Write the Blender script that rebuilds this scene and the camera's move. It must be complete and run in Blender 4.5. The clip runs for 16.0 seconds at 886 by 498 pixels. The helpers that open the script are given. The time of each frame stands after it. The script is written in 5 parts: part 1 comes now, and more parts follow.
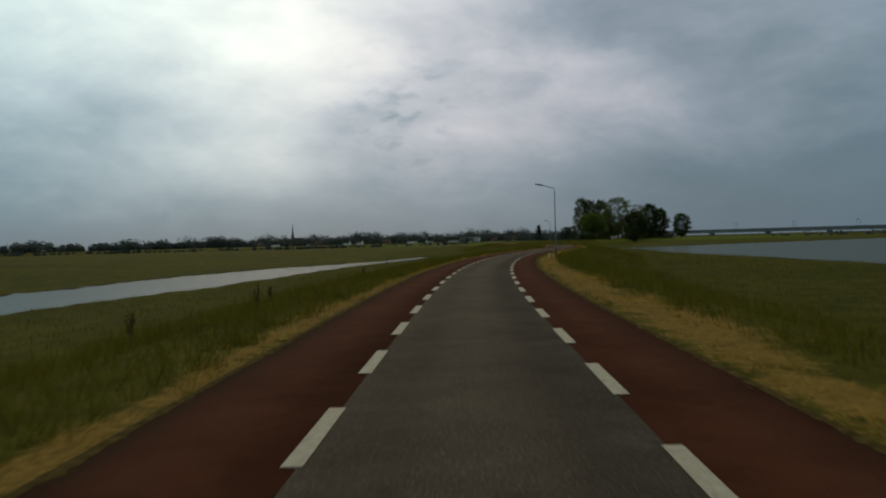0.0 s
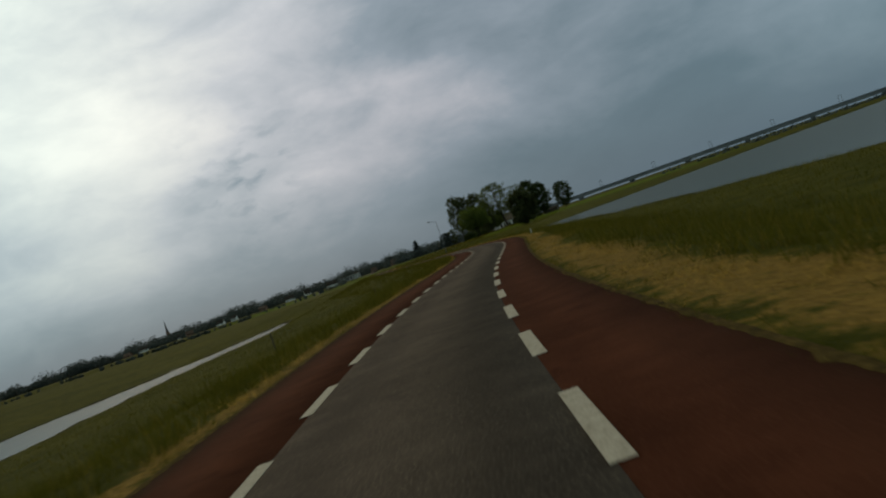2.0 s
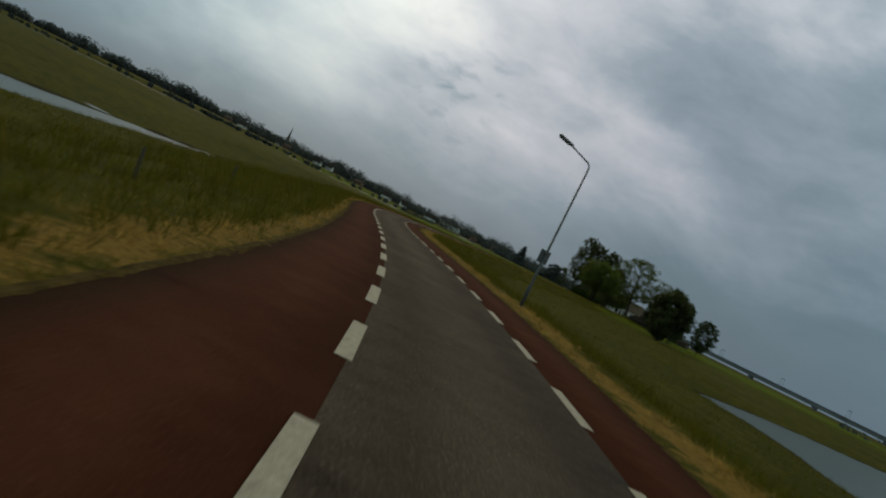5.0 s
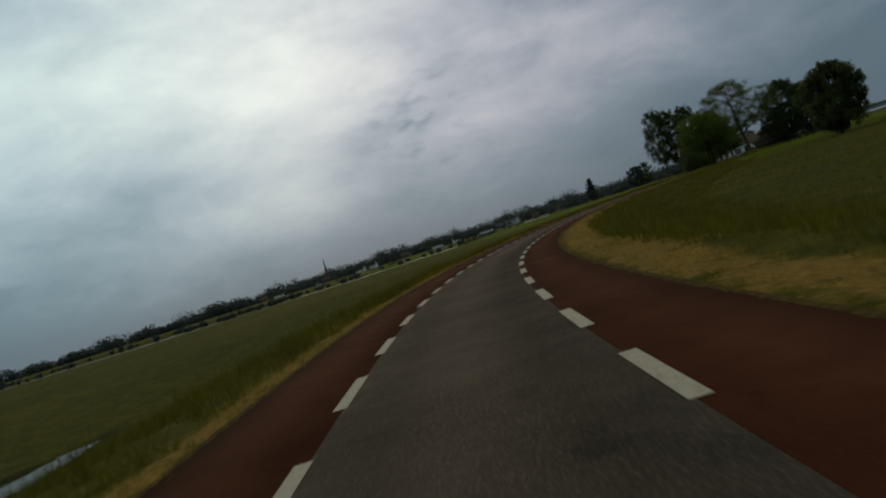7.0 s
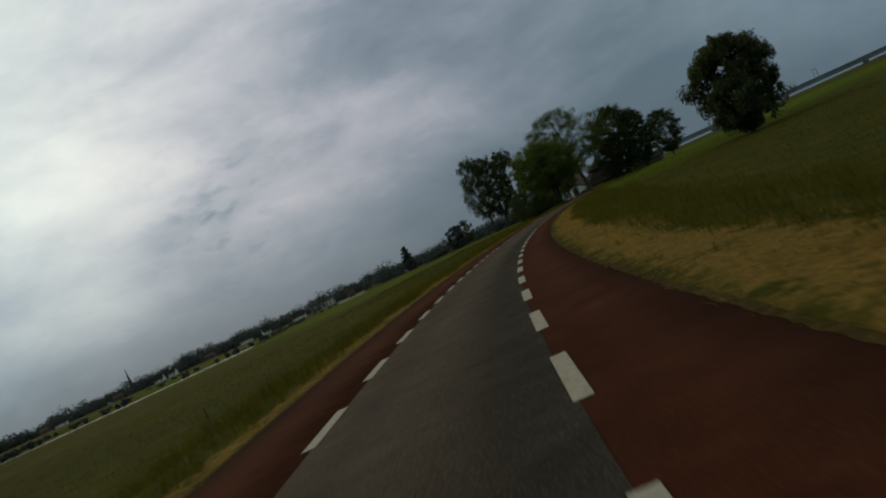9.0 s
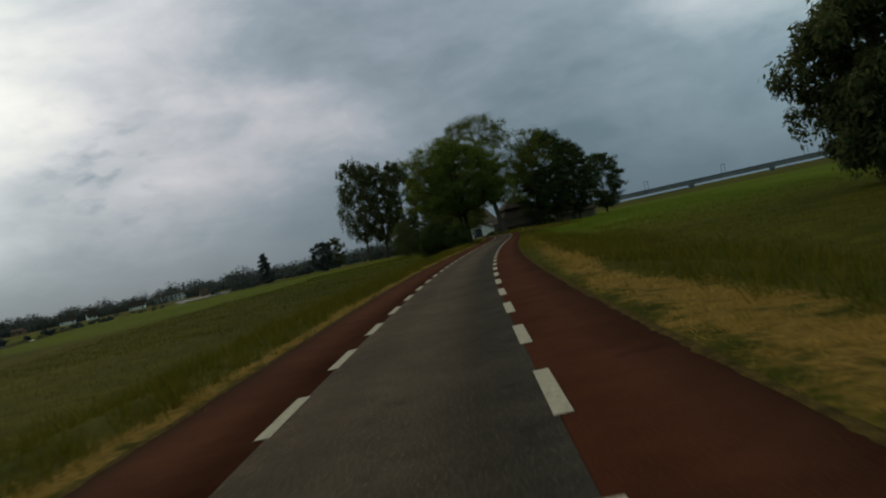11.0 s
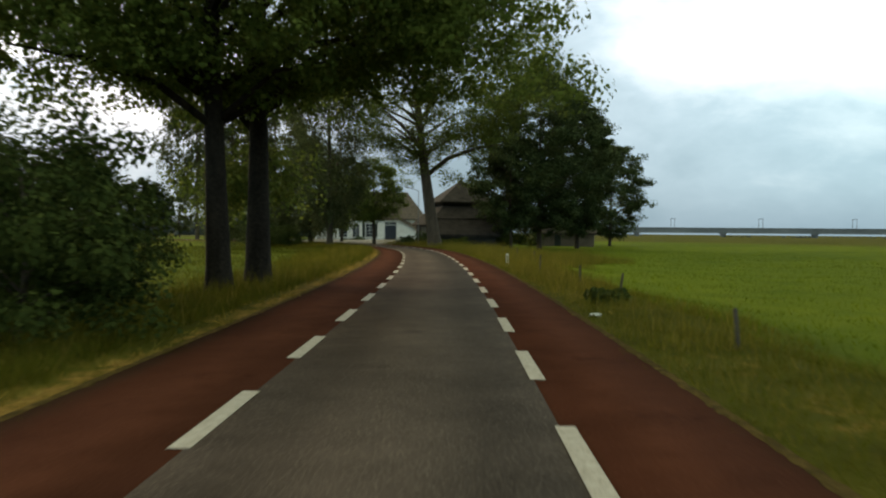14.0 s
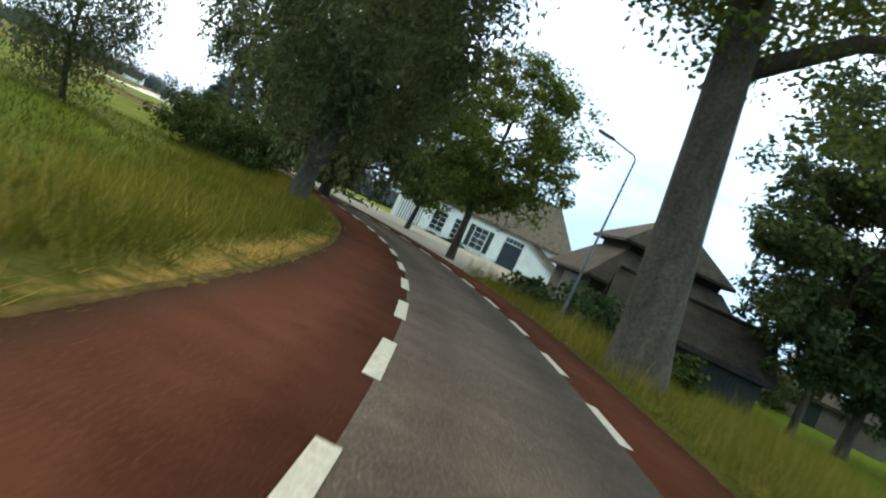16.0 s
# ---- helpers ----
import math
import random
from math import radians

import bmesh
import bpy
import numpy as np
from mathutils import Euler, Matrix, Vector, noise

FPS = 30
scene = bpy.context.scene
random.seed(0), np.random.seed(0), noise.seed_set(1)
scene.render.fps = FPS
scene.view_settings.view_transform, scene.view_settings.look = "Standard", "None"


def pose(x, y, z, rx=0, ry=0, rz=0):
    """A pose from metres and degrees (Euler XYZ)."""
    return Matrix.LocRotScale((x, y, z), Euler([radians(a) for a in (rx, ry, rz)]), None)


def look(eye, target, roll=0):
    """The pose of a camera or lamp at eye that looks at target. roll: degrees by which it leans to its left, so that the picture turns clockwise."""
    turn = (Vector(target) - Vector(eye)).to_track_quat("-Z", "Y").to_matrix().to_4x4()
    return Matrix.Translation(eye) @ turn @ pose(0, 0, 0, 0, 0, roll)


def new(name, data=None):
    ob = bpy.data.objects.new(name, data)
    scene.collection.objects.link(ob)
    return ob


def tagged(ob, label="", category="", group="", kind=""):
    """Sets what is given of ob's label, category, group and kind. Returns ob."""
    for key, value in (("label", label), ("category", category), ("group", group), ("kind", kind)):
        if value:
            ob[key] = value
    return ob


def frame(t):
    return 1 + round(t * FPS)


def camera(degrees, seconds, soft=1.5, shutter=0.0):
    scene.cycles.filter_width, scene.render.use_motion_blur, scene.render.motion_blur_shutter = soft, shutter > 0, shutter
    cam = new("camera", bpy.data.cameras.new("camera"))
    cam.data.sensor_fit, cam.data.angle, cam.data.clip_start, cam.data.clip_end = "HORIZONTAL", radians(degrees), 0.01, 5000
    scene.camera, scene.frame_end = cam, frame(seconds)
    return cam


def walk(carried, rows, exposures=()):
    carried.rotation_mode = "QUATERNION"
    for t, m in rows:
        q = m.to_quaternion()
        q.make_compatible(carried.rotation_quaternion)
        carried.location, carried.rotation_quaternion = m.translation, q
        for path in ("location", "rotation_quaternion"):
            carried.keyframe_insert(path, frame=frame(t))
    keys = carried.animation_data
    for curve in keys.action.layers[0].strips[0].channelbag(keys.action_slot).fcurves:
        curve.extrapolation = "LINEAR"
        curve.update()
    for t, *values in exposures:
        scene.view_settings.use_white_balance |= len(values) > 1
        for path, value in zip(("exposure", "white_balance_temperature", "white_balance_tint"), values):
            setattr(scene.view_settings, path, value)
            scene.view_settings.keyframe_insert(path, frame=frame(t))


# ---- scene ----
SECONDS = 16.0
cam = camera(58.5, SECONDS, soft=2.1, shutter=0.1)
ROWS = [
    (0.00, pose(-0.000, -17.024, 1.563, 89.414, 1.449, 2.287)),
    (0.25, pose(-0.068, -8.986, 1.536, 89.389, 5.297, 2.476)),
    (0.50, pose(-0.083, -0.901, 1.499, 89.433, 9.757, 2.169)),
    (0.75, pose(0.036, 7.264, 1.447, 89.588, 15.055, 1.324)),
    (1.00, pose(0.295, 15.505, 1.399, 89.748, 19.879, 0.107)),
    (1.25, pose(0.691, 23.813, 1.373, 89.803, 22.806, -1.471)),
    (1.50, pose(1.309, 32.188, 1.360, 89.799, 23.521, -3.272)),
    (1.75, pose(2.213, 40.624, 1.349, 89.808, 22.112, -5.038)),
    (2.00, pose(3.335, 49.095, 1.356, 89.825, 19.160, -6.620)),
    (2.25, pose(4.583, 57.586, 1.390, 89.821, 15.272, -7.927)),
    (2.50, pose(5.929, 66.141, 1.431, 89.749, 10.645, -8.955)),
    (2.75, pose(7.379, 74.790, 1.456, 89.581, 5.348, -9.698)),
    (3.00, pose(8.913, 83.474, 1.470, 89.363, -0.651, -9.867)),
    (3.25, pose(10.436, 92.134, 1.479, 89.141, -7.203, -9.448)),
    (3.50, pose(11.850, 100.778, 1.478, 88.927, -13.335, -8.703)),
    (3.75, pose(13.082, 109.425, 1.460, 88.733, -18.126, -7.710)),
    (4.00, pose(14.142, 118.090, 1.424, 88.580, -21.692, -6.258)),
    (4.25, pose(15.026, 126.784, 1.373, 88.481, -24.343, -4.343)),
    (4.50, pose(15.647, 135.457, 1.330, 88.400, -26.126, -2.381)),
    (4.75, pose(15.927, 144.013, 1.314, 88.311, -26.932, -0.308)),
    (5.00, pose(15.882, 152.349, 1.314, 88.268, -26.288, 1.626)),
    (5.25, pose(15.572, 160.387, 1.316, 88.327, -23.787, 3.238)),
    (5.50, pose(15.059, 168.156, 1.317, 88.468, -19.662, 4.574)),
    (5.75, pose(14.396, 175.713, 1.318, 88.657, -14.302, 5.582)),
    (6.00, pose(13.638, 183.118, 1.318, 88.865, -8.097, 6.278)),
    (6.25, pose(12.830, 190.430, 1.318, 89.079, -1.439, 6.703)),
    (6.50, pose(12.014, 197.709, 1.318, 89.289, 5.283, 6.804)),
    (6.75, pose(11.240, 205.017, 1.317, 89.489, 11.677, 6.533)),
    (7.00, pose(10.562, 212.412, 1.317, 89.674, 17.351, 5.851)),
    (7.25, pose(10.039, 219.952, 1.316, 89.833, 21.914, 4.782)),
    (7.50, pose(9.725, 227.688, 1.316, 89.950, 24.976, 3.337)),
    (7.75, pose(9.685, 235.653, 1.315, 90.015, 26.369, 1.431)),
    (8.00, pose(9.959, 243.808, 1.312, 90.070, 26.818, -0.719)),
    (8.25, pose(10.530, 252.111, 1.304, 90.155, 27.024, -2.768)),
    (8.50, pose(11.376, 260.539, 1.297, 90.238, 26.701, -4.690)),
    (8.75, pose(12.489, 269.084, 1.296, 90.279, 25.554, -6.515)),
    (9.00, pose(13.885, 277.785, 1.310, 90.255, 24.263, -8.274)),
    (9.25, pose(15.567, 286.647, 1.345, 90.161, 23.481, -9.951)),
    (9.50, pose(17.500, 295.482, 1.387, 90.029, 22.792, -11.516)),
    (9.75, pose(19.627, 304.103, 1.422, 89.894, 21.653, -12.923)),
    (10.00, pose(21.901, 312.489, 1.449, 89.766, 20.073, -14.139)),
    (10.25, pose(24.285, 320.667, 1.469, 89.648, 18.201, -15.119)),
    (10.50, pose(26.740, 328.665, 1.481, 89.543, 16.185, -15.877)),
    (10.75, pose(29.241, 336.505, 1.487, 89.450, 14.172, -16.518)),
    (11.00, pose(31.778, 344.209, 1.487, 89.373, 12.311, -17.105)),
    (11.25, pose(34.348, 351.797, 1.483, 89.313, 10.751, -17.641)),
    (11.50, pose(36.948, 359.286, 1.473, 89.270, 9.638, -18.185)),
    (11.75, pose(39.586, 366.694, 1.460, 89.248, 9.122, -18.756)),
    (12.00, pose(42.271, 374.038, 1.444, 89.248, 9.341, -19.346)),
    (12.25, pose(45.038, 381.394, 1.430, 89.252, 10.038, -19.897)),
    (12.50, pose(47.956, 388.908, 1.425, 89.212, 10.447, -20.420)),
    (12.75, pose(51.077, 396.691, 1.436, 89.107, 9.969, -20.943)),
    (13.00, pose(54.370, 404.702, 1.450, 89.012, 8.819, -21.442)),
    (13.25, pose(57.772, 412.850, 1.457, 88.992, 7.305, -21.912)),
    (13.50, pose(61.209, 420.974, 1.467, 88.974, 5.306, -22.279)),
    (13.75, pose(64.615, 428.936, 1.490, 88.883, 2.660, -22.480)),
    (14.00, pose(67.958, 436.738, 1.506, 88.776, -0.533, -22.511)),
    (14.25, pose(71.211, 444.410, 1.494, 88.717, -4.075, -22.317)),
    (14.50, pose(74.343, 451.946, 1.467, 88.685, -7.650, -21.894)),
    (14.75, pose(77.319, 459.335, 1.441, 88.638, -11.073, -21.272)),
    (15.00, pose(80.079, 466.592, 1.424, 88.520, -14.818, -20.331)),
    (15.25, pose(82.584, 473.742, 1.417, 88.303, -19.146, -18.936)),
    (15.50, pose(84.852, 480.820, 1.401, 88.128, -22.819, -17.329)),
    (15.75, pose(86.896, 487.869, 1.357, 88.154, -24.684, -15.440)),
    (16.00, pose(88.672, 494.926, 1.297, 88.314, -25.415, -12.900)),
]
EXPOSURES = [(0.0, 0.0, 7400, 7.5), (1.0, -0.06, 7400, 6.5), (2.0, -0.1, 7450, 6), (2.5, -0.04, 7500, 6.5), (3.0, 0.01, 7550, 7.5), (3.5, 0.03, 7550, 9.5), (5.0, -0.03, 7400, 6), (7.5, -0.28, 7250, 8), (9.5, -0.28, 7350, 7.5), (12.0, 0.18, 7600, 7), (12.5, 0.18, 7600, 7),
             (13.0, 0.26, 7600, 7), (13.5, 0.62, 7700, 6.5), (14.0, 1.32, 8100, 9), (14.5, 0.88, 8000, 9.5), (15.0, 1.1, 7400, 8.5), (15.5, 1.95, 6900, 16), (16.0, 2.4, 6650, 11.5)]
walk(cam, ROWS, EXPOSURES)

# ---- world and sun ----
SUN_AZ, SUN_EL = radians(-14), radians(24)
world = bpy.data.worlds.new("overcast_sky")
scene.world = world
world.use_nodes = True
wn, wl = world.node_tree.nodes, world.node_tree.links
wn.clear()


def wnode(kind, **values):
    n = wn.new(kind)
    for k, v in values.items():
        n.inputs[k].default_value = v
    return n


def wmath(op, a, b=None, c=None, clamp=False):
    n = wn.new("ShaderNodeMath")
    n.operation, n.use_clamp = op, clamp
    for i, v in enumerate((a, b, c)):
        if v is None:
            continue
        if isinstance(v, (int, float)):
            n.inputs[i].default_value = v
        else:
            wl.new(v, n.inputs[i])
    return n.outputs[0]


def wdot(vec, d):
    n = wn.new("ShaderNodeVectorMath")
    n.operation = "DOT_PRODUCT"
    wl.new(vec, n.inputs[0])
    n.inputs[1].default_value = d
    return n.outputs["Value"]


def heading(az, el):
    return (math.sin(az) * math.cos(el), math.cos(az) * math.cos(el), math.sin(el))


coord = wn.new("ShaderNodeTexCoord").outputs["Generated"]
split = wn.new("ShaderNodeSeparateXYZ")
wl.new(coord, split.inputs[0])
def cloud(scale, detail, rough, distort, shift):
    m = wn.new("ShaderNodeMapping")
    m.inputs["Location"].default_value = shift
    m.inputs["Rotation"].default_value = (0, 0, 0.6)
    m.inputs["Scale"].default_value = (1.0, 1.0, 2.1)
    wl.new(coord, m.inputs["Vector"])
    n = wnode("ShaderNodeTexNoise", Scale=scale, Detail=detail, Roughness=rough, Distortion=distort)
    wl.new(m.outputs[0], n.inputs["Vector"])
    return n.outputs["Fac"]


big = cloud(2.3, 2.5, 0.42, 0.3, (3.1, 1.7, 0.0))
mid = cloud(5.2, 4.5, 0.52, 0.35, (7.4, 0.3, 0.0))
fine = cloud(15.0, 6.0, 0.6, 0.3, (1.4, 5.2, 0.0))
puff = wmath("ADD", wmath("ADD", wmath("MULTIPLY", big, 0.70), wmath("MULTIPLY", mid, 0.50)), wmath("MULTIPLY", fine, 0.20))
puff = wmath("SUBTRACT", puff, 0.70)
glow = wmath("POWER", wmath("MAXIMUM", wdot(coord, heading(radians(-14), radians(12.0))), 0.0), 85.0)
wide_glow = wmath("POWER", wmath("MAXIMUM", wdot(coord, heading(radians(-32), radians(25))), 0.0), 8.0)
gap_light = wmath("POWER", wmath("MAXIMUM", wdot(coord, heading(radians(50), radians(15))), 0.0), 18.0)
low_blue = wmath("POWER", wmath("SUBTRACT", 1.0, wmath("MAXIMUM", split.outputs["Z"], 0.0)), 9.0)
tone = wmath("ADD", wmath("MULTIPLY", puff, 0.86), 0.525)
tone = wmath("ADD", tone, wmath("ADD", wmath("MULTIPLY", glow, 0.24), wmath("MULTIPLY", wide_glow, 0.31)))
heavy = wmath("POWER", wmath("MAXIMUM", wdot(coord, heading(radians(18), radians(13))), 0.0), 36.0)
tone = wmath("SUBTRACT", tone, wmath("MULTIPLY", heavy, 0.12))
shelf = wmath("POWER", wmath("MAXIMUM", wdot(coord, heading(radians(-11), radians(3.0))), 0.0), 110.0)
tone = wmath("SUBTRACT", tone, wmath("MULTIPLY", shelf, 0.10))
rain = wmath("POWER", wmath("MAXIMUM", wdot(coord, heading(radians(30), radians(2))), 0.0), 40.0)
tone = wmath("SUBTRACT", tone, wmath("MULTIPLY", rain, 0.10))
tone = wmath("SUBTRACT", tone, wmath("MULTIPLY", low_blue, 0.32))
scud = cloud(30.0, 3.0, 0.5, 0.4, (2.2, 0.4, 0.0))
scud_place = wmath("POWER", wmath("MAXIMUM", wdot(coord, heading(radians(-5), radians(9.5))), 0.0), 420.0)
scud = wmath("MULTIPLY", wmath("MULTIPLY", wmath("SUBTRACT", scud, 0.50), 5.0, clamp=True), scud_place)
tone = wmath("SUBTRACT", tone, wmath("MULTIPLY", scud, 0.13))
veil = wmath("POWER", wmath("MAXIMUM", wdot(coord, heading(radians(2), radians(19))), 0.0), 14.0)
tone = wmath("ADD", tone, wmath("MULTIPLY", veil, 0.17))
tone = wmath("ADD", tone, wmath("MULTIPLY", gap_light, 0.27), clamp=True)
ramp = wn.new("ShaderNodeValToRGB")
wl.new(tone, ramp.inputs[0])
stops = [(0.0, (0.068, 0.115, 0.165)), (0.28, (0.136, 0.204, 0.282)), (0.5, (0.292, 0.362, 0.482)), (0.72, (0.64, 0.655, 0.80)), (1.0, (1.18, 1.11, 1.19))]
while len(ramp.color_ramp.elements) < len(stops):
    ramp.color_ramp.elements.new(0.5)
for e, (p, c) in zip(ramp.color_ramp.elements, stops):
    e.position, e.color = p, (*c, 1)
sky = wn.new("ShaderNodeTexSky")
sky.sky_type, sky.sun_disc, sky.sun_elevation, sky.sun_rotation = "NISHITA", False, SUN_EL, SUN_AZ
sky_bg = wn.new("ShaderNodeBackground")
sky_bg.inputs["Strength"].default_value = 0.06
wl.new(sky.outputs[0], sky_bg.inputs["Color"])
cloud_bg = wn.new("ShaderNodeBackground")
cloud_bg.inputs["Strength"].default_value = 1.0
ring = wmath("SUBTRACT", 1.0, wmath("POWER", wmath("MAXIMUM", wdot(coord, heading(radians(12), radians(7))), 0.0), 7.0), clamp=True)
tint = wn.new("ShaderNodeMix")
tint.data_type, tint.blend_type = "RGBA", "MULTIPLY"
wl.new(ring, tint.inputs[0])
wl.new(ramp.outputs[0], tint.inputs[6])
tint.inputs[7].default_value = (0.72, 1.0, 0.99, 1)
# blue-grey murk low over the horizon
murk = wn.new("ShaderNodeMix")
murk.data_type = "RGBA"
wl.new(wmath("MULTIPLY", wmath("POWER", wmath("SUBTRACT", 1.0, wmath("MAXIMUM", split.outputs["Z"], 0.0)), 9.0), 0.82), murk.inputs[0])
wl.new(tint.outputs[2], murk.inputs[6])
murk.inputs[7].default_value = (0.104, 0.168, 0.246, 1)
# warm tint added high in the unseen sky to warm the ground below
warm = wn.new("ShaderNodeMix")
warm.data_type, warm.blend_type = "RGBA", "MULTIPLY"
overhead = wn.new("ShaderNodeMapRange")
overhead.inputs["From Min"].default_value, overhead.inputs["From Max"].default_value = 0.42, 0.75
wl.new(split.outputs["Z"], overhead.inputs["Value"])
wl.new(overhead.outputs[0], warm.inputs[0])
wl.new(murk.outputs[2], warm.inputs[6])
warm.inputs[7].default_value = (1.42, 1.06, 0.68, 1)
wl.new(warm.outputs[2], cloud_bg.inputs["Color"])
blend = wn.new("ShaderNodeMixShader")
blend.inputs[0].default_value = 0.96
wl.new(sky_bg.outputs[0], blend.inputs[1])
wl.new(cloud_bg.outputs[0], blend.inputs[2])
wl.new(blend.outputs[0], wn.new("ShaderNodeOutputWorld").inputs["Surface"])

sun = new("sun", bpy.data.lights.new("sun", "SUN"))
sun.data.energy, sun.data.angle, sun.data.color = 0.60, radians(25), (1.0, 0.80, 0.56)
sun.matrix_world = look(Vector(heading(SUN_AZ, SUN_EL)) * 500, (0, 0, 0))


# ---- materials ----
def material(name, build):
    m = bpy.data.materials.new(name)
    m.use_nodes = True
    nt = m.node_tree
    bsdf = nt.nodes["Principled BSDF"]
    build(nt, bsdf)
    return m


def noise_of(nt, scale, detail=4.0, rough=0.55, coords="Object", stretch=None):
    tc = nt.nodes.new("ShaderNodeTexCoord")
    n = nt.nodes.new("ShaderNodeTexNoise")
    n.inputs["Scale"].default_value, n.inputs["Detail"].default_value, n.inputs["Roughness"].default_value = scale, detail, rough
    if stretch:
        mp = nt.nodes.new("ShaderNodeMapping")
        mp.inputs["Scale"].default_value = stretch
        nt.links.new(tc.outputs[coords], mp.inputs["Vector"])
        nt.links.new(mp.outputs[0], n.inputs["Vector"])
    else:
        nt.links.new(tc.outputs[coords], n.inputs["Vector"])
    return n.outputs["Fac"]


def ramp_of(nt, fac, stops):
    r = nt.nodes.new("ShaderNodeValToRGB")
    while len(r.color_ramp.elements) < len(stops):
        r.color_ramp.elements.new(0.5)
    for e, (p, c) in zip(r.color_ramp.elements, stops):
        e.position, e.color = p, (*c, 1)
    nt.links.new(fac, r.inputs[0])
    return r.outputs[0]


def mixed(nt, fac, a, b, how="MIX"):
    n = nt.nodes.new("ShaderNodeMix")
    n.data_type, n.blend_type = "RGBA", how
    for sock, v in ((n.inputs[0], fac), (n.inputs[6], a), (n.inputs[7], b)):
        if isinstance(v, (int, float)):
            sock.default_value = v
        elif isinstance(v, tuple):
            sock.default_value = (*v, 1)
        else:
            nt.links.new(v, sock)
    return n.outputs[2]


def bump_of(nt, bsdf, height, strength, distance=0.02):
    b = nt.nodes.new("ShaderNodeBump")
    b.inputs["Strength"].default_value, b.inputs["Distance"].default_value = strength, distance
    nt.links.new(height, b.inputs["Height"])
    nt.links.new(b.outputs[0], bsdf.inputs["Normal"])


def two_scale(name, dark, light, scale, grain, rough=0.85, bump=0.4, metal=0.0, coords="Object", stretch=None, depth=0.02, spec=0.3):
    def build(nt, bsdf):
        a = noise_of(nt, scale, 5, 0.6, coords, stretch)
        b = noise_of(nt, grain, 3, 0.6, coords)
        col = ramp_of(nt, a, [(0.3, dark), (0.7, light)])
        g = ramp_of(nt, b, [(0.3, (0.6, 0.6, 0.6)), (0.7, (1.25, 1.25, 1.25))])
        nt.links.new(mixed(nt, 1.0, col, g, "MULTIPLY"), bsdf.inputs["Base Color"])
        bsdf.inputs["Roughness"].default_value, bsdf.inputs["Metallic"].default_value = rough, metal
        bsdf.inputs["Specular IOR Level"].default_value = spec
        if bump:
            bump_of(nt, bsdf, b, bump, depth)
    return material(name, build)


def paving(name, dark, light, chip, rough, spec, tracks, outer, gaps):
    """Chipped asphalt with wheel tracks and a dusty outer edge, by the metres across the road."""
    def build(nt, bsdf):
        patch = noise_of(nt, 0.35, 5, 0.6)
        lane = noise_of(nt, 1.7, 4, 0.6)
        chips = noise_of(nt, 40.0, 2, 0.75)
        base = ramp_of(nt, patch, [(0.32, dark), (0.68, light)])
        base = mixed(nt, 1.0, base, ramp_of(nt, lane, [(0.3, (0.82, 0.82, 0.82)), (0.7, (1.15, 1.15, 1.15))]), "MULTIPLY")
        base = mixed(nt, ramp_of(nt, chips, [(0.56, (0, 0, 0)), (0.66, (1, 1, 1))]), base, chip)
        base = mixed(nt, 1.0, base, ramp_of(nt, chips, [(0.30, (gaps, gaps, gaps)), (0.46, (1, 1, 1))]), "MULTIPLY")
        stain = ramp_of(nt, noise_of(nt, 1.1, 6, 0.7), [(0.60, (1, 1, 1)), (0.66, (0.78, 0.78, 0.80)), (0.74, (0.70, 0.70, 0.72))])
        base = mixed(nt, 1.0, base, stain, "MULTIPLY")
        at = nt.nodes.new("ShaderNodeAttribute")
        at.attribute_name = "across"
        wob = nt.nodes.new("ShaderNodeMath")
        wob.operation = "MULTIPLY_ADD"
        nt.links.new(lane, wob.inputs[0])
        wob.inputs[1].default_value = 0.5
        size = nt.nodes.new("ShaderNodeMath")
        size.operation = "ABSOLUTE"
        nt.links.new(at.outputs["Fac"], size.inputs[0])
        nt.links.new(size.outputs[0], wob.inputs[2])
        span = nt.nodes.new("ShaderNodeMapRange")
        span.inputs["From Min"].default_value, span.inputs["From Max"].default_value = 0.25, outer + 0.25
        nt.links.new(wob.outputs[0], span.inputs["Value"])
        base = mixed(nt, 1.0, base, ramp_of(nt, span.outputs[0], tracks), "MULTIPLY")
        nt.links.new(base, bsdf.inputs["Base Color"])
        bsdf.inputs["Roughness"].default_value, bsdf.inputs["Specular IOR Level"].default_value = rough, spec
        bump_of(nt, bsdf, chips, 0.6, 0.006)
    return material(name, build)


def grey(v):
    return (v, v, v)


ASPHALT = paving("worn_asphalt", (0.046, 0.0340, 0.0275), (0.073, 0.0540, 0.0440), (0.125, 0.097, 0.077), 0.95, 0.03,
                 [(0.0, grey(1.10)), (0.30, grey(1.04)), (0.55, grey(0.86)), (0.75, grey(0.92)), (1.0, grey(1.12))], 1.33, 0.6)
RED_ASPHALT = paving("red_asphalt", (0.048, 0.0160, 0.0094), (0.074, 0.0250, 0.0146), (0.094, 0.035, 0.022), 1.0, 0.01,
                     [(0.0, grey(1.0)), (0.45, grey(1.0)), (0.55, grey(0.90)), (0.72, grey(1.05)), (0.90, grey(0.95)), (0.95, (0.80, 0.92, 0.95)), (1.0, (0.58, 0.82, 0.85))], 2.95, 0.85)


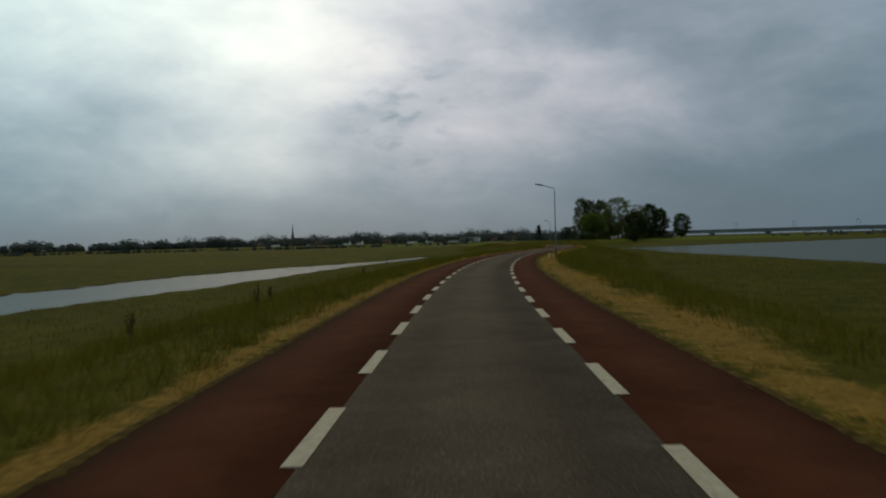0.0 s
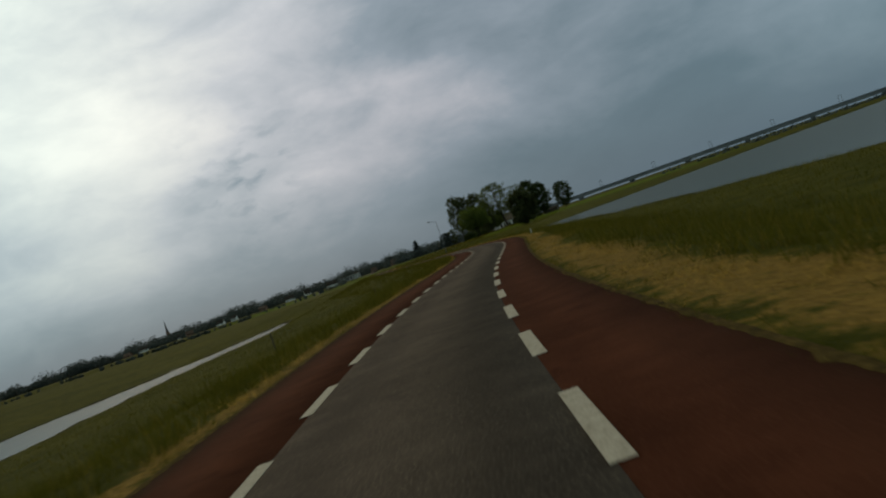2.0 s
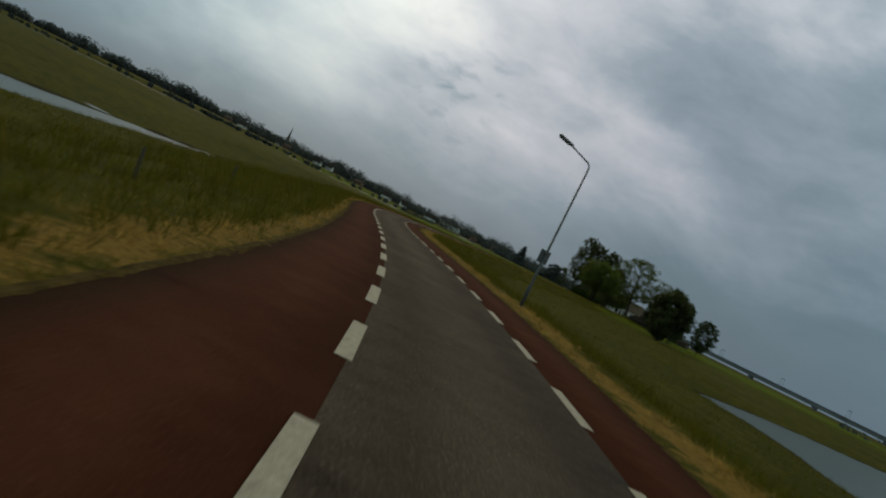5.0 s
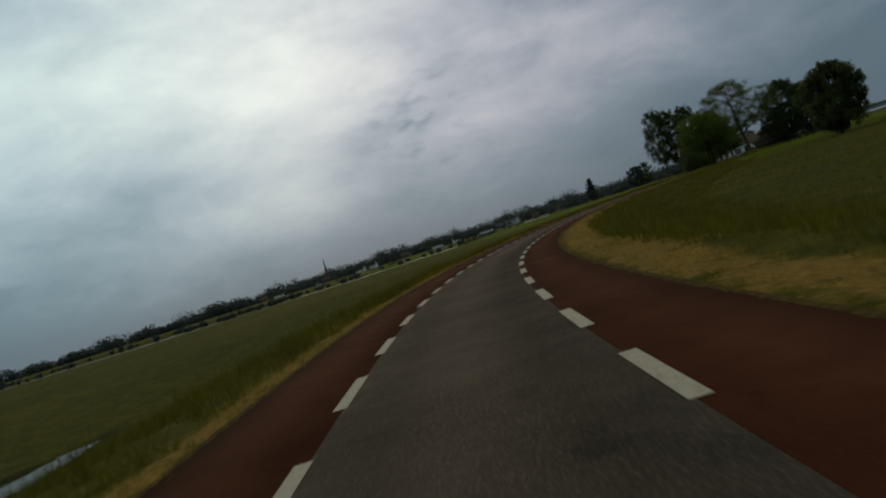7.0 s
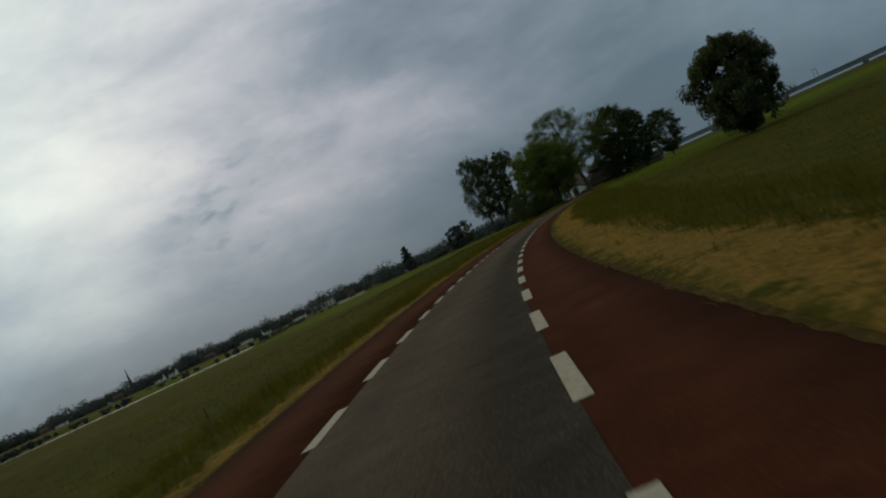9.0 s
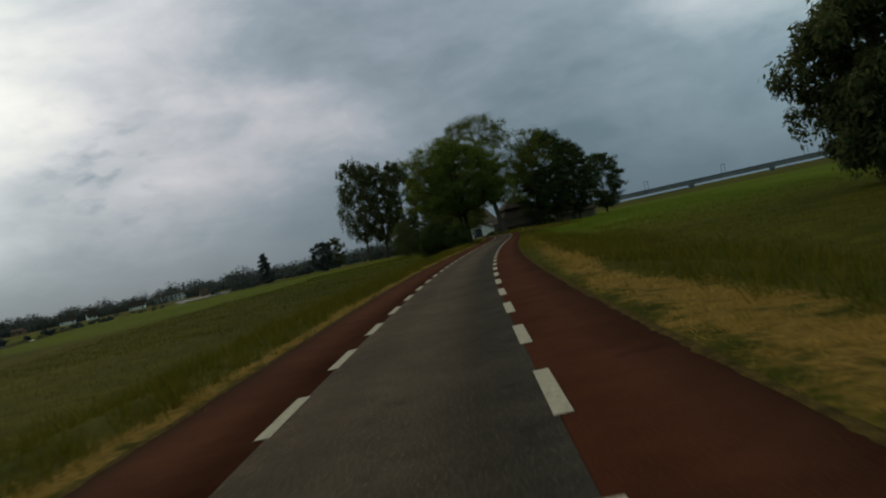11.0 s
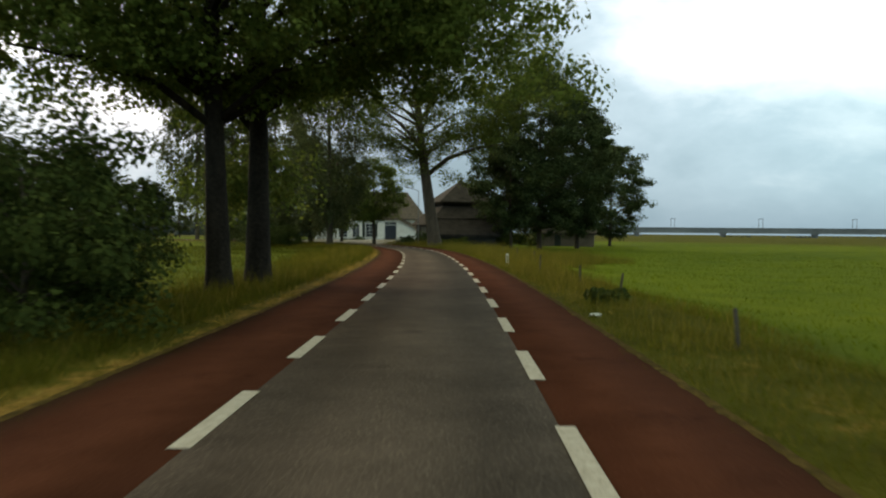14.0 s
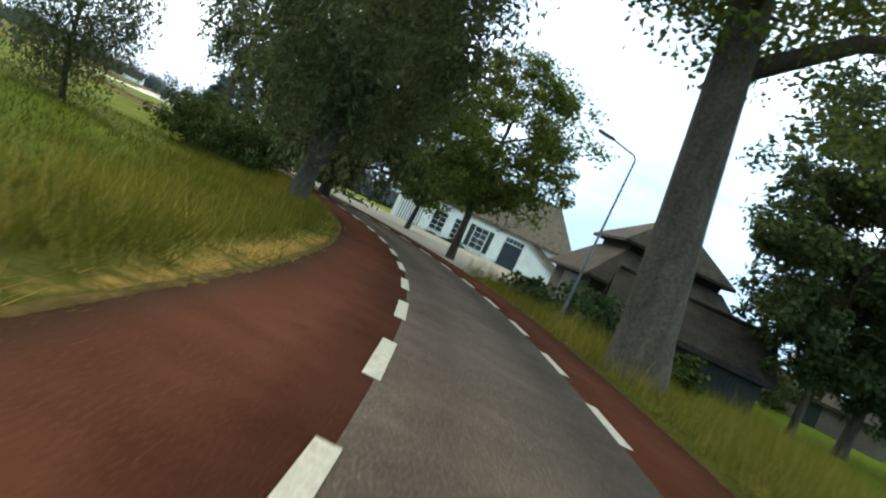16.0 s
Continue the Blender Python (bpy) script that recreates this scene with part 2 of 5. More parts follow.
def build_paint(nt, bsdf):
    wear = noise_of(nt, 7.0, 5, 0.65)
    grit = noise_of(nt, 60.0, 2, 0.6)
    col = ramp_of(nt, wear, [(0.25, (0.14, 0.12, 0.10)), (0.40, (0.31, 0.27, 0.23)), (0.75, (0.415, 0.37, 0.32))])
    nt.links.new(mixed(nt, 1.0, col, ramp_of(nt, grit, [(0.3, (0.75, 0.75, 0.75)), (0.6, (1.1, 1.1, 1.1))]), "MULTIPLY"), bsdf.inputs["Base Color"])
    bsdf.inputs["Roughness"].default_value, bsdf.inputs["Specular IOR Level"].default_value = 0.85, 0.08
    bump_of(nt, bsdf, grit, 0.3, 0.004)


ROAD_PAINT = material("road_paint", build_paint)


def build_ground(nt, bsdf):
    at = nt.nodes.new("ShaderNodeAttribute")
    at.attribute_name = "verge"
    lush = nt.nodes.new("ShaderNodeAttribute")
    lush.attribute_name = "lush"
    far = noise_of(nt, 0.035, 5, 0.6)
    near = noise_of(nt, 0.6, 5, 0.65)
    tuft = noise_of(nt, 9.0, 3, 0.7)
    # rough grass colour, darkened to hold the shade between the blades
    shaded_grass = ramp_of(nt, near, [(0.28, (0.036, 0.037, 0.006)), (0.5, (0.060, 0.058, 0.009)), (0.74, (0.098, 0.084, 0.016))])
    meadow = ramp_of(nt, near, [(0.3, (0.060, 0.090, 0.006)), (0.7, (0.100, 0.128, 0.011))])
    col = mixed(nt, lush.outputs["Fac"], shaded_grass, meadow)
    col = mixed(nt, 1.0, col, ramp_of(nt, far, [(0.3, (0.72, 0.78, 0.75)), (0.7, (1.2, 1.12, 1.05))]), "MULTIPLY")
    straw = ramp_of(nt, tuft, [(0.25, (0.095, 0.057, 0.016)), (0.7, (0.270, 0.160, 0.042))])
    edge = nt.nodes.new("ShaderNodeMath")
    edge.operation = "MULTIPLY_ADD"
    nt.links.new(near, edge.inputs[0])
    edge.inputs[1].default_value, edge.inputs[2].default_value = 1.8, -2.0
    frayed = nt.nodes.new("ShaderNodeMath")
    frayed.operation = "MULTIPLY_ADD"
    nt.links.new(noise_of(nt, 2.6, 4, 0.7), frayed.inputs[0])
    frayed.inputs[1].default_value = 2.0
    nt.links.new(edge.outputs[0], frayed.inputs[2])
    add = nt.nodes.new("ShaderNodeMath")
    add.operation, add.use_clamp = "ADD", True
    nt.links.new(at.outputs["Fac"], add.inputs[0])
    nt.links.new(frayed.outputs[0], add.inputs[1])
    col = mixed(nt, ramp_of(nt, add.outputs[0], [(0.38, (0, 0, 0)), (0.82, (1, 1, 1))]), col, straw)
    mud = nt.nodes.new("ShaderNodeAttribute")
    mud.attribute_name = "shore"
    col = mixed(nt, ramp_of(nt, mud.outputs["Fac"], [(0.3, (0, 0, 0)), (0.7, (0.9, 0.9, 0.9))]), col, (0.020, 0.018, 0.010))
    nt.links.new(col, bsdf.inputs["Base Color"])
    bsdf.inputs["Roughness"].default_value, bsdf.inputs["Specular IOR Level"].default_value = 0.95, 0.02
    bump_of(nt, bsdf, tuft, 1.0, 0.12)


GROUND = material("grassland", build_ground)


def build_water(nt, bsdf):
    """Ruffled water: half mirror of the sky, half murky depth."""
    w = noise_of(nt, 1.3, 4, 0.6, "Object", (1.0, 0.35, 1.0))
    bsdf.inputs["Base Color"].default_value = (0.050, 0.060, 0.045, 1)
    bsdf.inputs["Roughness"].default_value, bsdf.inputs["Specular IOR Level"].default_value = 1.0, 0.0
    mirror = nt.nodes.new("ShaderNodeBsdfGlossy")
    mirror.inputs["Roughness"].default_value = 0.14
    bump_of(nt, bsdf, w, 0.25, 0.05)
    nt.links.new(bsdf.inputs["Normal"].links[0].from_socket, mirror.inputs["Normal"])
    mx = nt.nodes.new("ShaderNodeMixShader")
    mx.inputs[0].default_value = 0.35
    nt.links.new(bsdf.outputs[0], mx.inputs[1])
    nt.links.new(mirror.outputs[0], mx.inputs[2])
    nt.links.new(mx.outputs[0], nt.nodes["Material Output"].inputs["Surface"])


WATER = material("still_water", build_water)


def blades(name, stops, through_light=0.35, green=None):
    def build(nt, bsdf):
        g = nt.nodes.new("ShaderNodeNewGeometry")
        col = ramp_of(nt, g.outputs["Random Per Island"], stops)
        big_patch = noise_of(nt, 0.25, 3, 0.6)
        col = mixed(nt, 1.0, col, ramp_of(nt, big_patch, [(0.3, (0.70, 0.76, 0.74)), (0.7, (1.24, 1.18, 1.1))]), "MULTIPLY")
        clump = noise_of(nt, 1.6, 4, 0.6)
        col = mixed(nt, 1.0, col, ramp_of(nt, clump, [(0.32, (0.70, 0.74, 0.72)), (0.68, (1.22, 1.18, 1.12))]), "MULTIPLY")
        if green:
            col = mixed(nt, ramp_of(nt, noise_of(nt, 0.9, 5, 0.65), [(0.54, (0, 0, 0)), (0.68, (0.8, 0.8, 0.8))]), col, green)
        nt.links.new(col, bsdf.inputs["Base Color"])
        bsdf.inputs["Roughness"].default_value, bsdf.inputs["Specular IOR Level"].default_value = 0.8, 0.03
        tr = nt.nodes.new("ShaderNodeBsdfTranslucent")
        nt.links.new(col, tr.inputs["Color"])
        mx = nt.nodes.new("ShaderNodeMixShader")
        mx.inputs[0].default_value = through_light
        nt.links.new(bsdf.outputs[0], mx.inputs[1])
        nt.links.new(tr.outputs[0], mx.inputs[2])
        nt.links.new(mx.outputs[0], nt.nodes["Material Output"].inputs["Surface"])
    return material(name, build)


TALL_GRASS = blades("tall_grass", [(0.0, (0.062, 0.063, 0.008)), (0.5, (0.084, 0.080, 0.011)), (0.85, (0.112, 0.098, 0.017)), (1.0, (0.17, 0.13, 0.032))], 0.5)
WILD_GRASS = blades("wild_grass", [(0.0, (0.082, 0.079, 0.012)), (0.5, (0.130, 0.114, 0.018)), (0.85, (0.188, 0.148, 0.032)), (1.0, (0.27, 0.20, 0.06))], 0.45)
DRY_GRASS = blades("dry_grass", [(0.0, (0.13, 0.086, 0.020)), (0.25, (0.25, 0.152, 0.036)), (0.7, (0.40, 0.243, 0.060)), (1.0, (0.53, 0.345, 0.115))], 0.35, (0.095, 0.085, 0.012))
SWATH = blades("straw_swath", [(0.0, (0.18, 0.110, 0.026)), (0.4, (0.36, 0.220, 0.056)), (0.8, (0.50, 0.315, 0.088)), (1.0, (0.60, 0.41, 0.15))], 0.35)
SHOULDER = blades("shoulder_grass", [(0.0, (0.074, 0.080, 0.009)), (0.55, (0.108, 0.106, 0.013)), (0.85, (0.160, 0.128, 0.024)), (1.0, (0.26, 0.18, 0.05))], 0.45)
FIELD_GREEN = blades("field_green", [(0.0, (0.055, 0.062, 0.009)), (0.6, (0.074, 0.078, 0.012)), (1.0, (0.100, 0.098, 0.018))], 0.45)
MEADOW = blades("meadow_grass", [(0.0, (0.088, 0.120, 0.009)), (0.6, (0.110, 0.144, 0.012)), (1.0, (0.135, 0.160, 0.018))], 0.5)
LEAF_ASH = blades("ash_leaves", [(0.0, (0.072, 0.100, 0.024)), (0.6, (0.120, 0.158, 0.038)), (1.0, (0.175, 0.208, 0.056))], 0.5)
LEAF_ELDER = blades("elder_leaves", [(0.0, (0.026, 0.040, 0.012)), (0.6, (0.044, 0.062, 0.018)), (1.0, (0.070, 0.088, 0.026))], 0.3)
LEAF_POPLAR = blades("poplar_leaves", [(0.0, (0.060, 0.080, 0.018)), (0.6, (0.096, 0.118, 0.028)), (1.0, (0.134, 0.152, 0.042))], 0.5)
LEAF_DARK = blades("alder_leaves", [(0.0, (0.034, 0.050, 0.023)), (0.6, (0.060, 0.082, 0.036)), (1.0, (0.092, 0.114, 0.052))], 0.35)
LEAF_WILLOW = blades("willow_leaves", [(0.0, (0.050, 0.064, 0.030)), (0.6, (0.084, 0.098, 0.046)), (1.0, (0.120, 0.130, 0.064))], 0.5)
# leaves of distant trees, with blue-grey haze mixed into the colour
LEAF_HAZED = blades("hazed_far_leaves", [(0.0, (0.052, 0.066, 0.074)), (0.6, (0.072, 0.088, 0.096)), (1.0, (0.094, 0.110, 0.116))], 0.4)
BARK = two_scale("bark", (0.040, 0.029, 0.021), (0.082, 0.060, 0.043), 1.3, 11.0, 0.95, 0.7, stretch=(2.4, 2.4, 0.7), depth=0.04)
# darker copy of the bark, the canopy's shade worked into its colour
SHADED_ASH_BARK = two_scale("shaded_ash_bark", (0.014, 0.011, 0.008), (0.034, 0.026, 0.019), 1.3, 11.0, 0.95, 0.7, stretch=(2.4, 2.4, 0.7), depth=0.04, spec=0.1)
STEEL = two_scale("galvanised_steel", (0.085, 0.09, 0.09), (0.12, 0.127, 0.127), 0.6, 1.2, 0.6, 0.0, metal=0.2)
PLASTIC_WHITE = two_scale("white_plastic", (0.55, 0.55, 0.52), (0.74, 0.74, 0.71), 4.0, 60.0, 0.5, 0.05)
BLACK = two_scale("black_plastic", (0.018, 0.018, 0.018), (0.035, 0.035, 0.035), 4.0, 60.0, 0.5, 0.05)
GREY_PANEL = two_scale("grey_panel", (0.10, 0.105, 0.11), (0.16, 0.165, 0.17), 4.0, 60.0, 0.6, 0.1)
SEED_BROWN = blades("seed_brown", [(0.0, (0.030, 0.022, 0.014)), (0.6, (0.060, 0.038, 0.020)), (1.0, (0.095, 0.062, 0.034))], 0.2)
POST_WOOD = two_scale("weathered_post", (0.045, 0.036, 0.026), (0.12, 0.10, 0.075), 3.0, 30.0, 0.95, 0.5, stretch=(4, 4, 0.7))
PLASTER = two_scale("white_plaster", (0.62, 0.61, 0.58), (0.80, 0.79, 0.76), 0.8, 25.0, 0.9, 0.15)
THATCH = two_scale("thatch", (0.076, 0.056, 0.043), (0.148, 0.112, 0.087), 1.2, 22.0, 1.0, 0.8, stretch=(2, 2, 0.5), depth=0.05)
ROOF_TILE = two_scale("dark_roof_tile", (0.026, 0.021, 0.019), (0.056, 0.046, 0.040), 1.0, 12.0, 0.95, 0.6, depth=0.04, spec=0.1)
RED_TILE = two_scale("brown_roof_tile", (0.055, 0.034, 0.028), (0.095, 0.058, 0.046), 0.4, 6.0, 0.85, 0.3)
DARK_BOARD = two_scale("tarred_boards", (0.014, 0.013, 0.012), (0.034, 0.031, 0.028), 1.5, 20.0, 0.85, 0.5, stretch=(6, 6, 0.5))
PAINT_BLUE = two_scale("dark_blue_paint", (0.018, 0.024, 0.036), (0.034, 0.042, 0.058), 2.0, 30.0, 0.45, 0.1)
PAINT_GREEN = two_scale("dark_green_paint", (0.016, 0.022, 0.018), (0.03, 0.038, 0.03), 2.0, 30.0, 0.45, 0.1)
WHITE_WOOD = two_scale("white_painted_wood", (0.58, 0.58, 0.55), (0.78, 0.78, 0.75), 2.0, 30.0, 0.6, 0.1)
CONCRETE = two_scale("pale_concrete", (0.26, 0.25, 0.23), (0.40, 0.385, 0.36), 0.8, 18.0, 0.9, 0.3)
SAND_PAVING = two_scale("sandy_paving", (0.17, 0.142, 0.115), (0.27, 0.228, 0.185), 0.7, 16.0, 0.95, 0.3)
SOIL = two_scale("grassy_soil", (0.030, 0.022, 0.009), (0.115, 0.074, 0.024), 5.0, 26.0, 1.0, 1.0, depth=0.04, spec=0.02)
BRIDGE_GREY = two_scale("bridge_concrete", (0.13, 0.14, 0.145), (0.20, 0.21, 0.215), 0.05, 1.2, 0.9, 0.2)
BRICK = two_scale("brown_brick", (0.13, 0.075, 0.055), (0.23, 0.14, 0.10), 0.9, 9.0, 0.9, 0.3)

# sandy brick, browned so that its colour includes the alders' shade
SHADED_BRICK = two_scale("shaded_sandy_brick", (0.085, 0.066, 0.050), (0.14, 0.108, 0.082), 0.9, 9.0, 0.9, 0.3)


def build_glass(nt, bsdf):
    bsdf.inputs["Base Color"].default_value = (0.02, 0.024, 0.028, 1)
    n = noise_of(nt, 1.5, 2, 0.5)
    nt.links.new(ramp_of(nt, n, [(0.3, (0.012, 0.015, 0.018)), (0.7, (0.04, 0.045, 0.05))]), bsdf.inputs["Base Color"])
    bsdf.inputs["Roughness"].default_value, bsdf.inputs["Specular IOR Level"].default_value = 0.05, 0.6


GLASS = material("window_glass", build_glass)
LAMP_GLASS = two_scale("lamp_glass", (0.30, 0.31, 0.31), (0.42, 0.43, 0.43), 5.0, 40.0, 0.3, 0.05)


# ---- mesh helpers ----
def mesh_from(name, verts, faces, mat, smooth=False):
    me = bpy.data.meshes.new(name)
    me.from_pydata([tuple(v) for v in verts], [], [tuple(f) for f in faces])
    me.materials.append(mat)
    if smooth:
        me.shade_smooth()
    me.update()
    return me


def mesh_arrays(name, verts, faces, mat):
    """A mesh from numpy arrays whose faces all have as many corners."""
    me = bpy.data.meshes.new(name)
    nv, (nf, k) = len(verts), faces.shape
    me.vertices.add(nv)
    me.vertices.foreach_set("co", np.ascontiguousarray(verts, dtype=np.float32).ravel())
    me.loops.add(nf * k)
    me.loops.foreach_set("vertex_index", np.ascontiguousarray(faces, dtype=np.int32).ravel())
    me.polygons.add(nf)
    me.polygons.foreach_set("loop_start", np.arange(0, nf * k, k, dtype=np.int32))
    me.polygons.foreach_set("loop_total", np.full(nf, k, dtype=np.int32))
    me.materials.append(mat)
    me.update(calc_edges=True)
    return me


def part(name, bm, mat, parent=None, label=""):
    """Links a bmesh (or a mesh) as one mesh object, under a thing or a part if one is given."""
    if isinstance(bm, bpy.types.Mesh):
        me = bm
    else:
        me = bpy.data.meshes.new(name)
        bm.to_mesh(me)
        bm.free()
        me.materials.append(mat)
    ob = new(name, me)
    if parent:
        ob.parent = parent
    return tagged(ob, label)


def thing(name, place, label, category, group="", turn=0.0):
    ob = new(name)
    ob.empty_display_size = 0.2
    ob.matrix_world = Matrix.Translation(place) @ Matrix.Rotation(turn, 4, "Z")
    return tagged(ob, label, category, group)


def box(bm, lo, hi, bevel=0.0):
    lo, hi = Vector(lo), Vector(hi)
    m = Matrix.LocRotScale((lo + hi) / 2, None, hi - lo)
    made = bmesh.ops.create_cube(bm, size=1.0, matrix=m)
    if bevel:
        edges = list({e for v in made["verts"] for e in v.link_edges})
        bmesh.ops.bevel(bm, geom=edges, offset=bevel, segments=1, affect="EDGES")
    return bm


def boxes(*pairs, bevel=0.0):
    bm = bmesh.new()
    for lo, hi in pairs:
        box(bm, lo, hi, bevel)
    return bm


def tube(points, radii, sides=8, cap=True):
    """Vertices and faces of a tapering tube through points."""
    verts, faces = [], []
    pts = [Vector(p) for p in points]
    for i, p in enumerate(pts):
        d = (pts[min(i + 1, len(pts) - 1)] - pts[max(i - 1, 0)]).normalized()
        a = d.cross(Vector((0.31, 0.95, 0.02))).normalized()
        b = d.cross(a)
        for k in range(sides):
            w = 2 * math.pi * k / sides
            verts.append(p + (a * math.cos(w) + b * math.sin(w)) * radii[i])
    for i in range(len(pts) - 1):
        for k in range(sides):
            k2 = (k + 1) % sides
            faces.append((i * sides + k, i * sides + k2, (i + 1) * sides + k2, (i + 1) * sides + k))
    if cap:
        faces.append(tuple(range(sides))[::-1])
        faces.append(tuple((len(pts) - 1) * sides + k for k in range(sides)))
    return verts, faces


def tube_mesh(name, points, radii, mat, sides=8):
    v, f = tube(points, radii, sides)
    return mesh_from(name, v, f, mat, smooth=True)


# ---- the road's line ----
BEND_STEP = 23.40
BEND_START = -19.50
BENDS = [0.00088981, -0.00164852, -0.00252103, -0.00266874, -0.00325883, 0.00071546, 0.00535582, 0.00536283, 0.00367232, 0.00074846, -0.00307460, -0.00579004, -0.00418933, -0.00320016, -0.00241966, -0.00123198, -0.00103892, -0.00140489, -0.00108536, -0.00037368, 0.00008287, 0.00159416, 0.00208946, 0.00814156, 0.01375158, 0.01652898, 0.01724086, 0.01653637, 0.01494195, 0.01286682]
S = np.arange(BEND_START, 640.0, 1.0)
KAPPA = np.interp(S, BEND_START + BEND_STEP * np.arange(len(BENDS)), BENDS)
THETA = np.concatenate([[0.0], np.cumsum((KAPPA[1:] + KAPPA[:-1]) / 2)])
THETA = THETA - np.interp(0.0, S, THETA)
CX = np.concatenate([[0.0], np.cumsum(-(np.sin(THETA[1:]) + np.sin(THETA[:-1])) / 2)])
CY = np.concatenate([[0.0], np.cumsum((np.cos(THETA[1:]) + np.cos(THETA[:-1])) / 2)])
CX, CY = CX - np.interp(0.0, S, CX), CY - np.interp(0.0, S, CY)
# straight on behind the start
BACK = np.arange(-160.0, BEND_START, 1.0)
CX = np.concatenate([CX[0] + np.sin(THETA[0]) * (S[0] - BACK), CX])
CY = np.concatenate([CY[0] - np.cos(THETA[0]) * (S[0] - BACK), CY])
THETA = np.concatenate([np.full(len(BACK), THETA[0]), THETA])
S = np.concatenate([BACK, S])
HALF_LANE, EDGE_R, EDGE_L = 1.295, 2.78, 3.02


def along(s, o, z=0.0):
    """The place s metres along the road and o metres to the right of its middle."""
    th = np.interp(s, S, THETA)
    return np.stack([np.interp(s, S, CX) + o * np.cos(th), np.interp(s, S, CY) + o * np.sin(th), np.zeros_like(th) + z], -1)


def beside(x, y):
    """Metres along the road and to the right of it, for arrays of places."""
    x, y = np.asarray(x, float).ravel(), np.asarray(y, float).ravel()
    s_out, o_out = np.empty(len(x)), np.empty(len(x))
    for a in range(0, len(x), 20000):
        xs, ys = x[a:a + 20000, None], y[a:a + 20000, None]
        j = ((xs - CX[None, ::2]) ** 2 + (ys - CY[None, ::2]) ** 2).argmin(1) * 2
        th, dx, dy = THETA[j], x[a:a + 20000] - CX[j], y[a:a + 20000] - CY[j]
        s_out[a:a + 20000] = S[j] - dx * np.sin(th) + dy * np.cos(th)
        o = dx * np.cos(th) + dy * np.sin(th)
        o_out[a:a + 20000] = np.sign(o) * np.maximum(np.abs(o), np.hypot(dx, dy) * 0.999)
    return s_out, o_out


# ---- ground ----
BRIDGE_AT, BRIDGE_DIR = np.array([737.0, 1180.0]), np.array([0.766, -0.643])
WATER_Z = -2.0


def smooth(a, lo, hi):
    t = np.clip((a - lo) / (hi - lo), 0, 1)
    return t * t * (3 - 2 * t)


STREAM = [(-420, 540), (-200, 526), (-115, 508), (-83, 519), (-60, 551), (-30, 592), (-14, 634), (14, 676), (36, 730), (44, 900), (0, 1200)]


def stream_distance(x, y):
    """Metres from the middle of the stream beyond the left fields."""
    near = np.full(np.shape(x), 1e9)
    for (x0, y0), (x1, y1) in zip(STREAM, STREAM[1:]):
        t = np.clip(((x - x0) * (x1 - x0) + (y - y0) * (y1 - y0)) / ((x1 - x0) ** 2 + (y1 - y0) ** 2), 0, 1)
        near = np.minimum(near, np.hypot(x - x0 - t * (x1 - x0), y - y0 - t * (y1 - y0)))
    return near


RIVER_Z = -4.0


def river_wetness(x, y):
    """Metres inside the edge of the narrow river left of the road."""
    ys = [-400, -100, 30, 60, 90, 130, 170, 195, 215, 230, 246, 260, 268]
    mid = np.interp(y, ys, [-160, -90, -55, -51.5, -47, -44.5, -37.5, -27.5, -22.6, -20, -18.8, -18.2, -18])
    half = np.interp(y, ys, [12, 12, 10, 11.5, 12, 11, 9.5, 7.6, 6.0, 4.2, 2.6, 0.5, -6])
    return half - np.abs(x - mid) + 0.5 * np.sin(y / 17.0) + 0.3 * np.sin(y / 6.1 + 1.0)


def wetness(x, y):
    """Metres inside the water's edge (below zero on land)."""
    wob = 1.4 * np.sin(y / 17.0) + 0.9 * np.sin(y / 6.1 + 1.0) + 0.5 * np.sin(x / 4.3)
    lake = np.minimum(x - 41.5 + wob, (225.0 + 0.84 * (x - 44.0) - y) * 0.766 + wob)
    lake = np.minimum(lake, 420.0 - x)
    canal = 28.0 - stream_distance(x, y) + 0.2 * wob
    rel_x, rel_y = x - BRIDGE_AT[0], y - BRIDGE_AT[1]
    off = -(rel_x * 0.643 + rel_y * 0.766)
    far = np.minimum(off - 20.0, 170.0 - off + 30 * np.sin((rel_x * 0.766 - rel_y * 0.643) / 160.0))
    return np.maximum(np.maximum(lake, river_wetness(x, y)), np.maximum(canal, far))


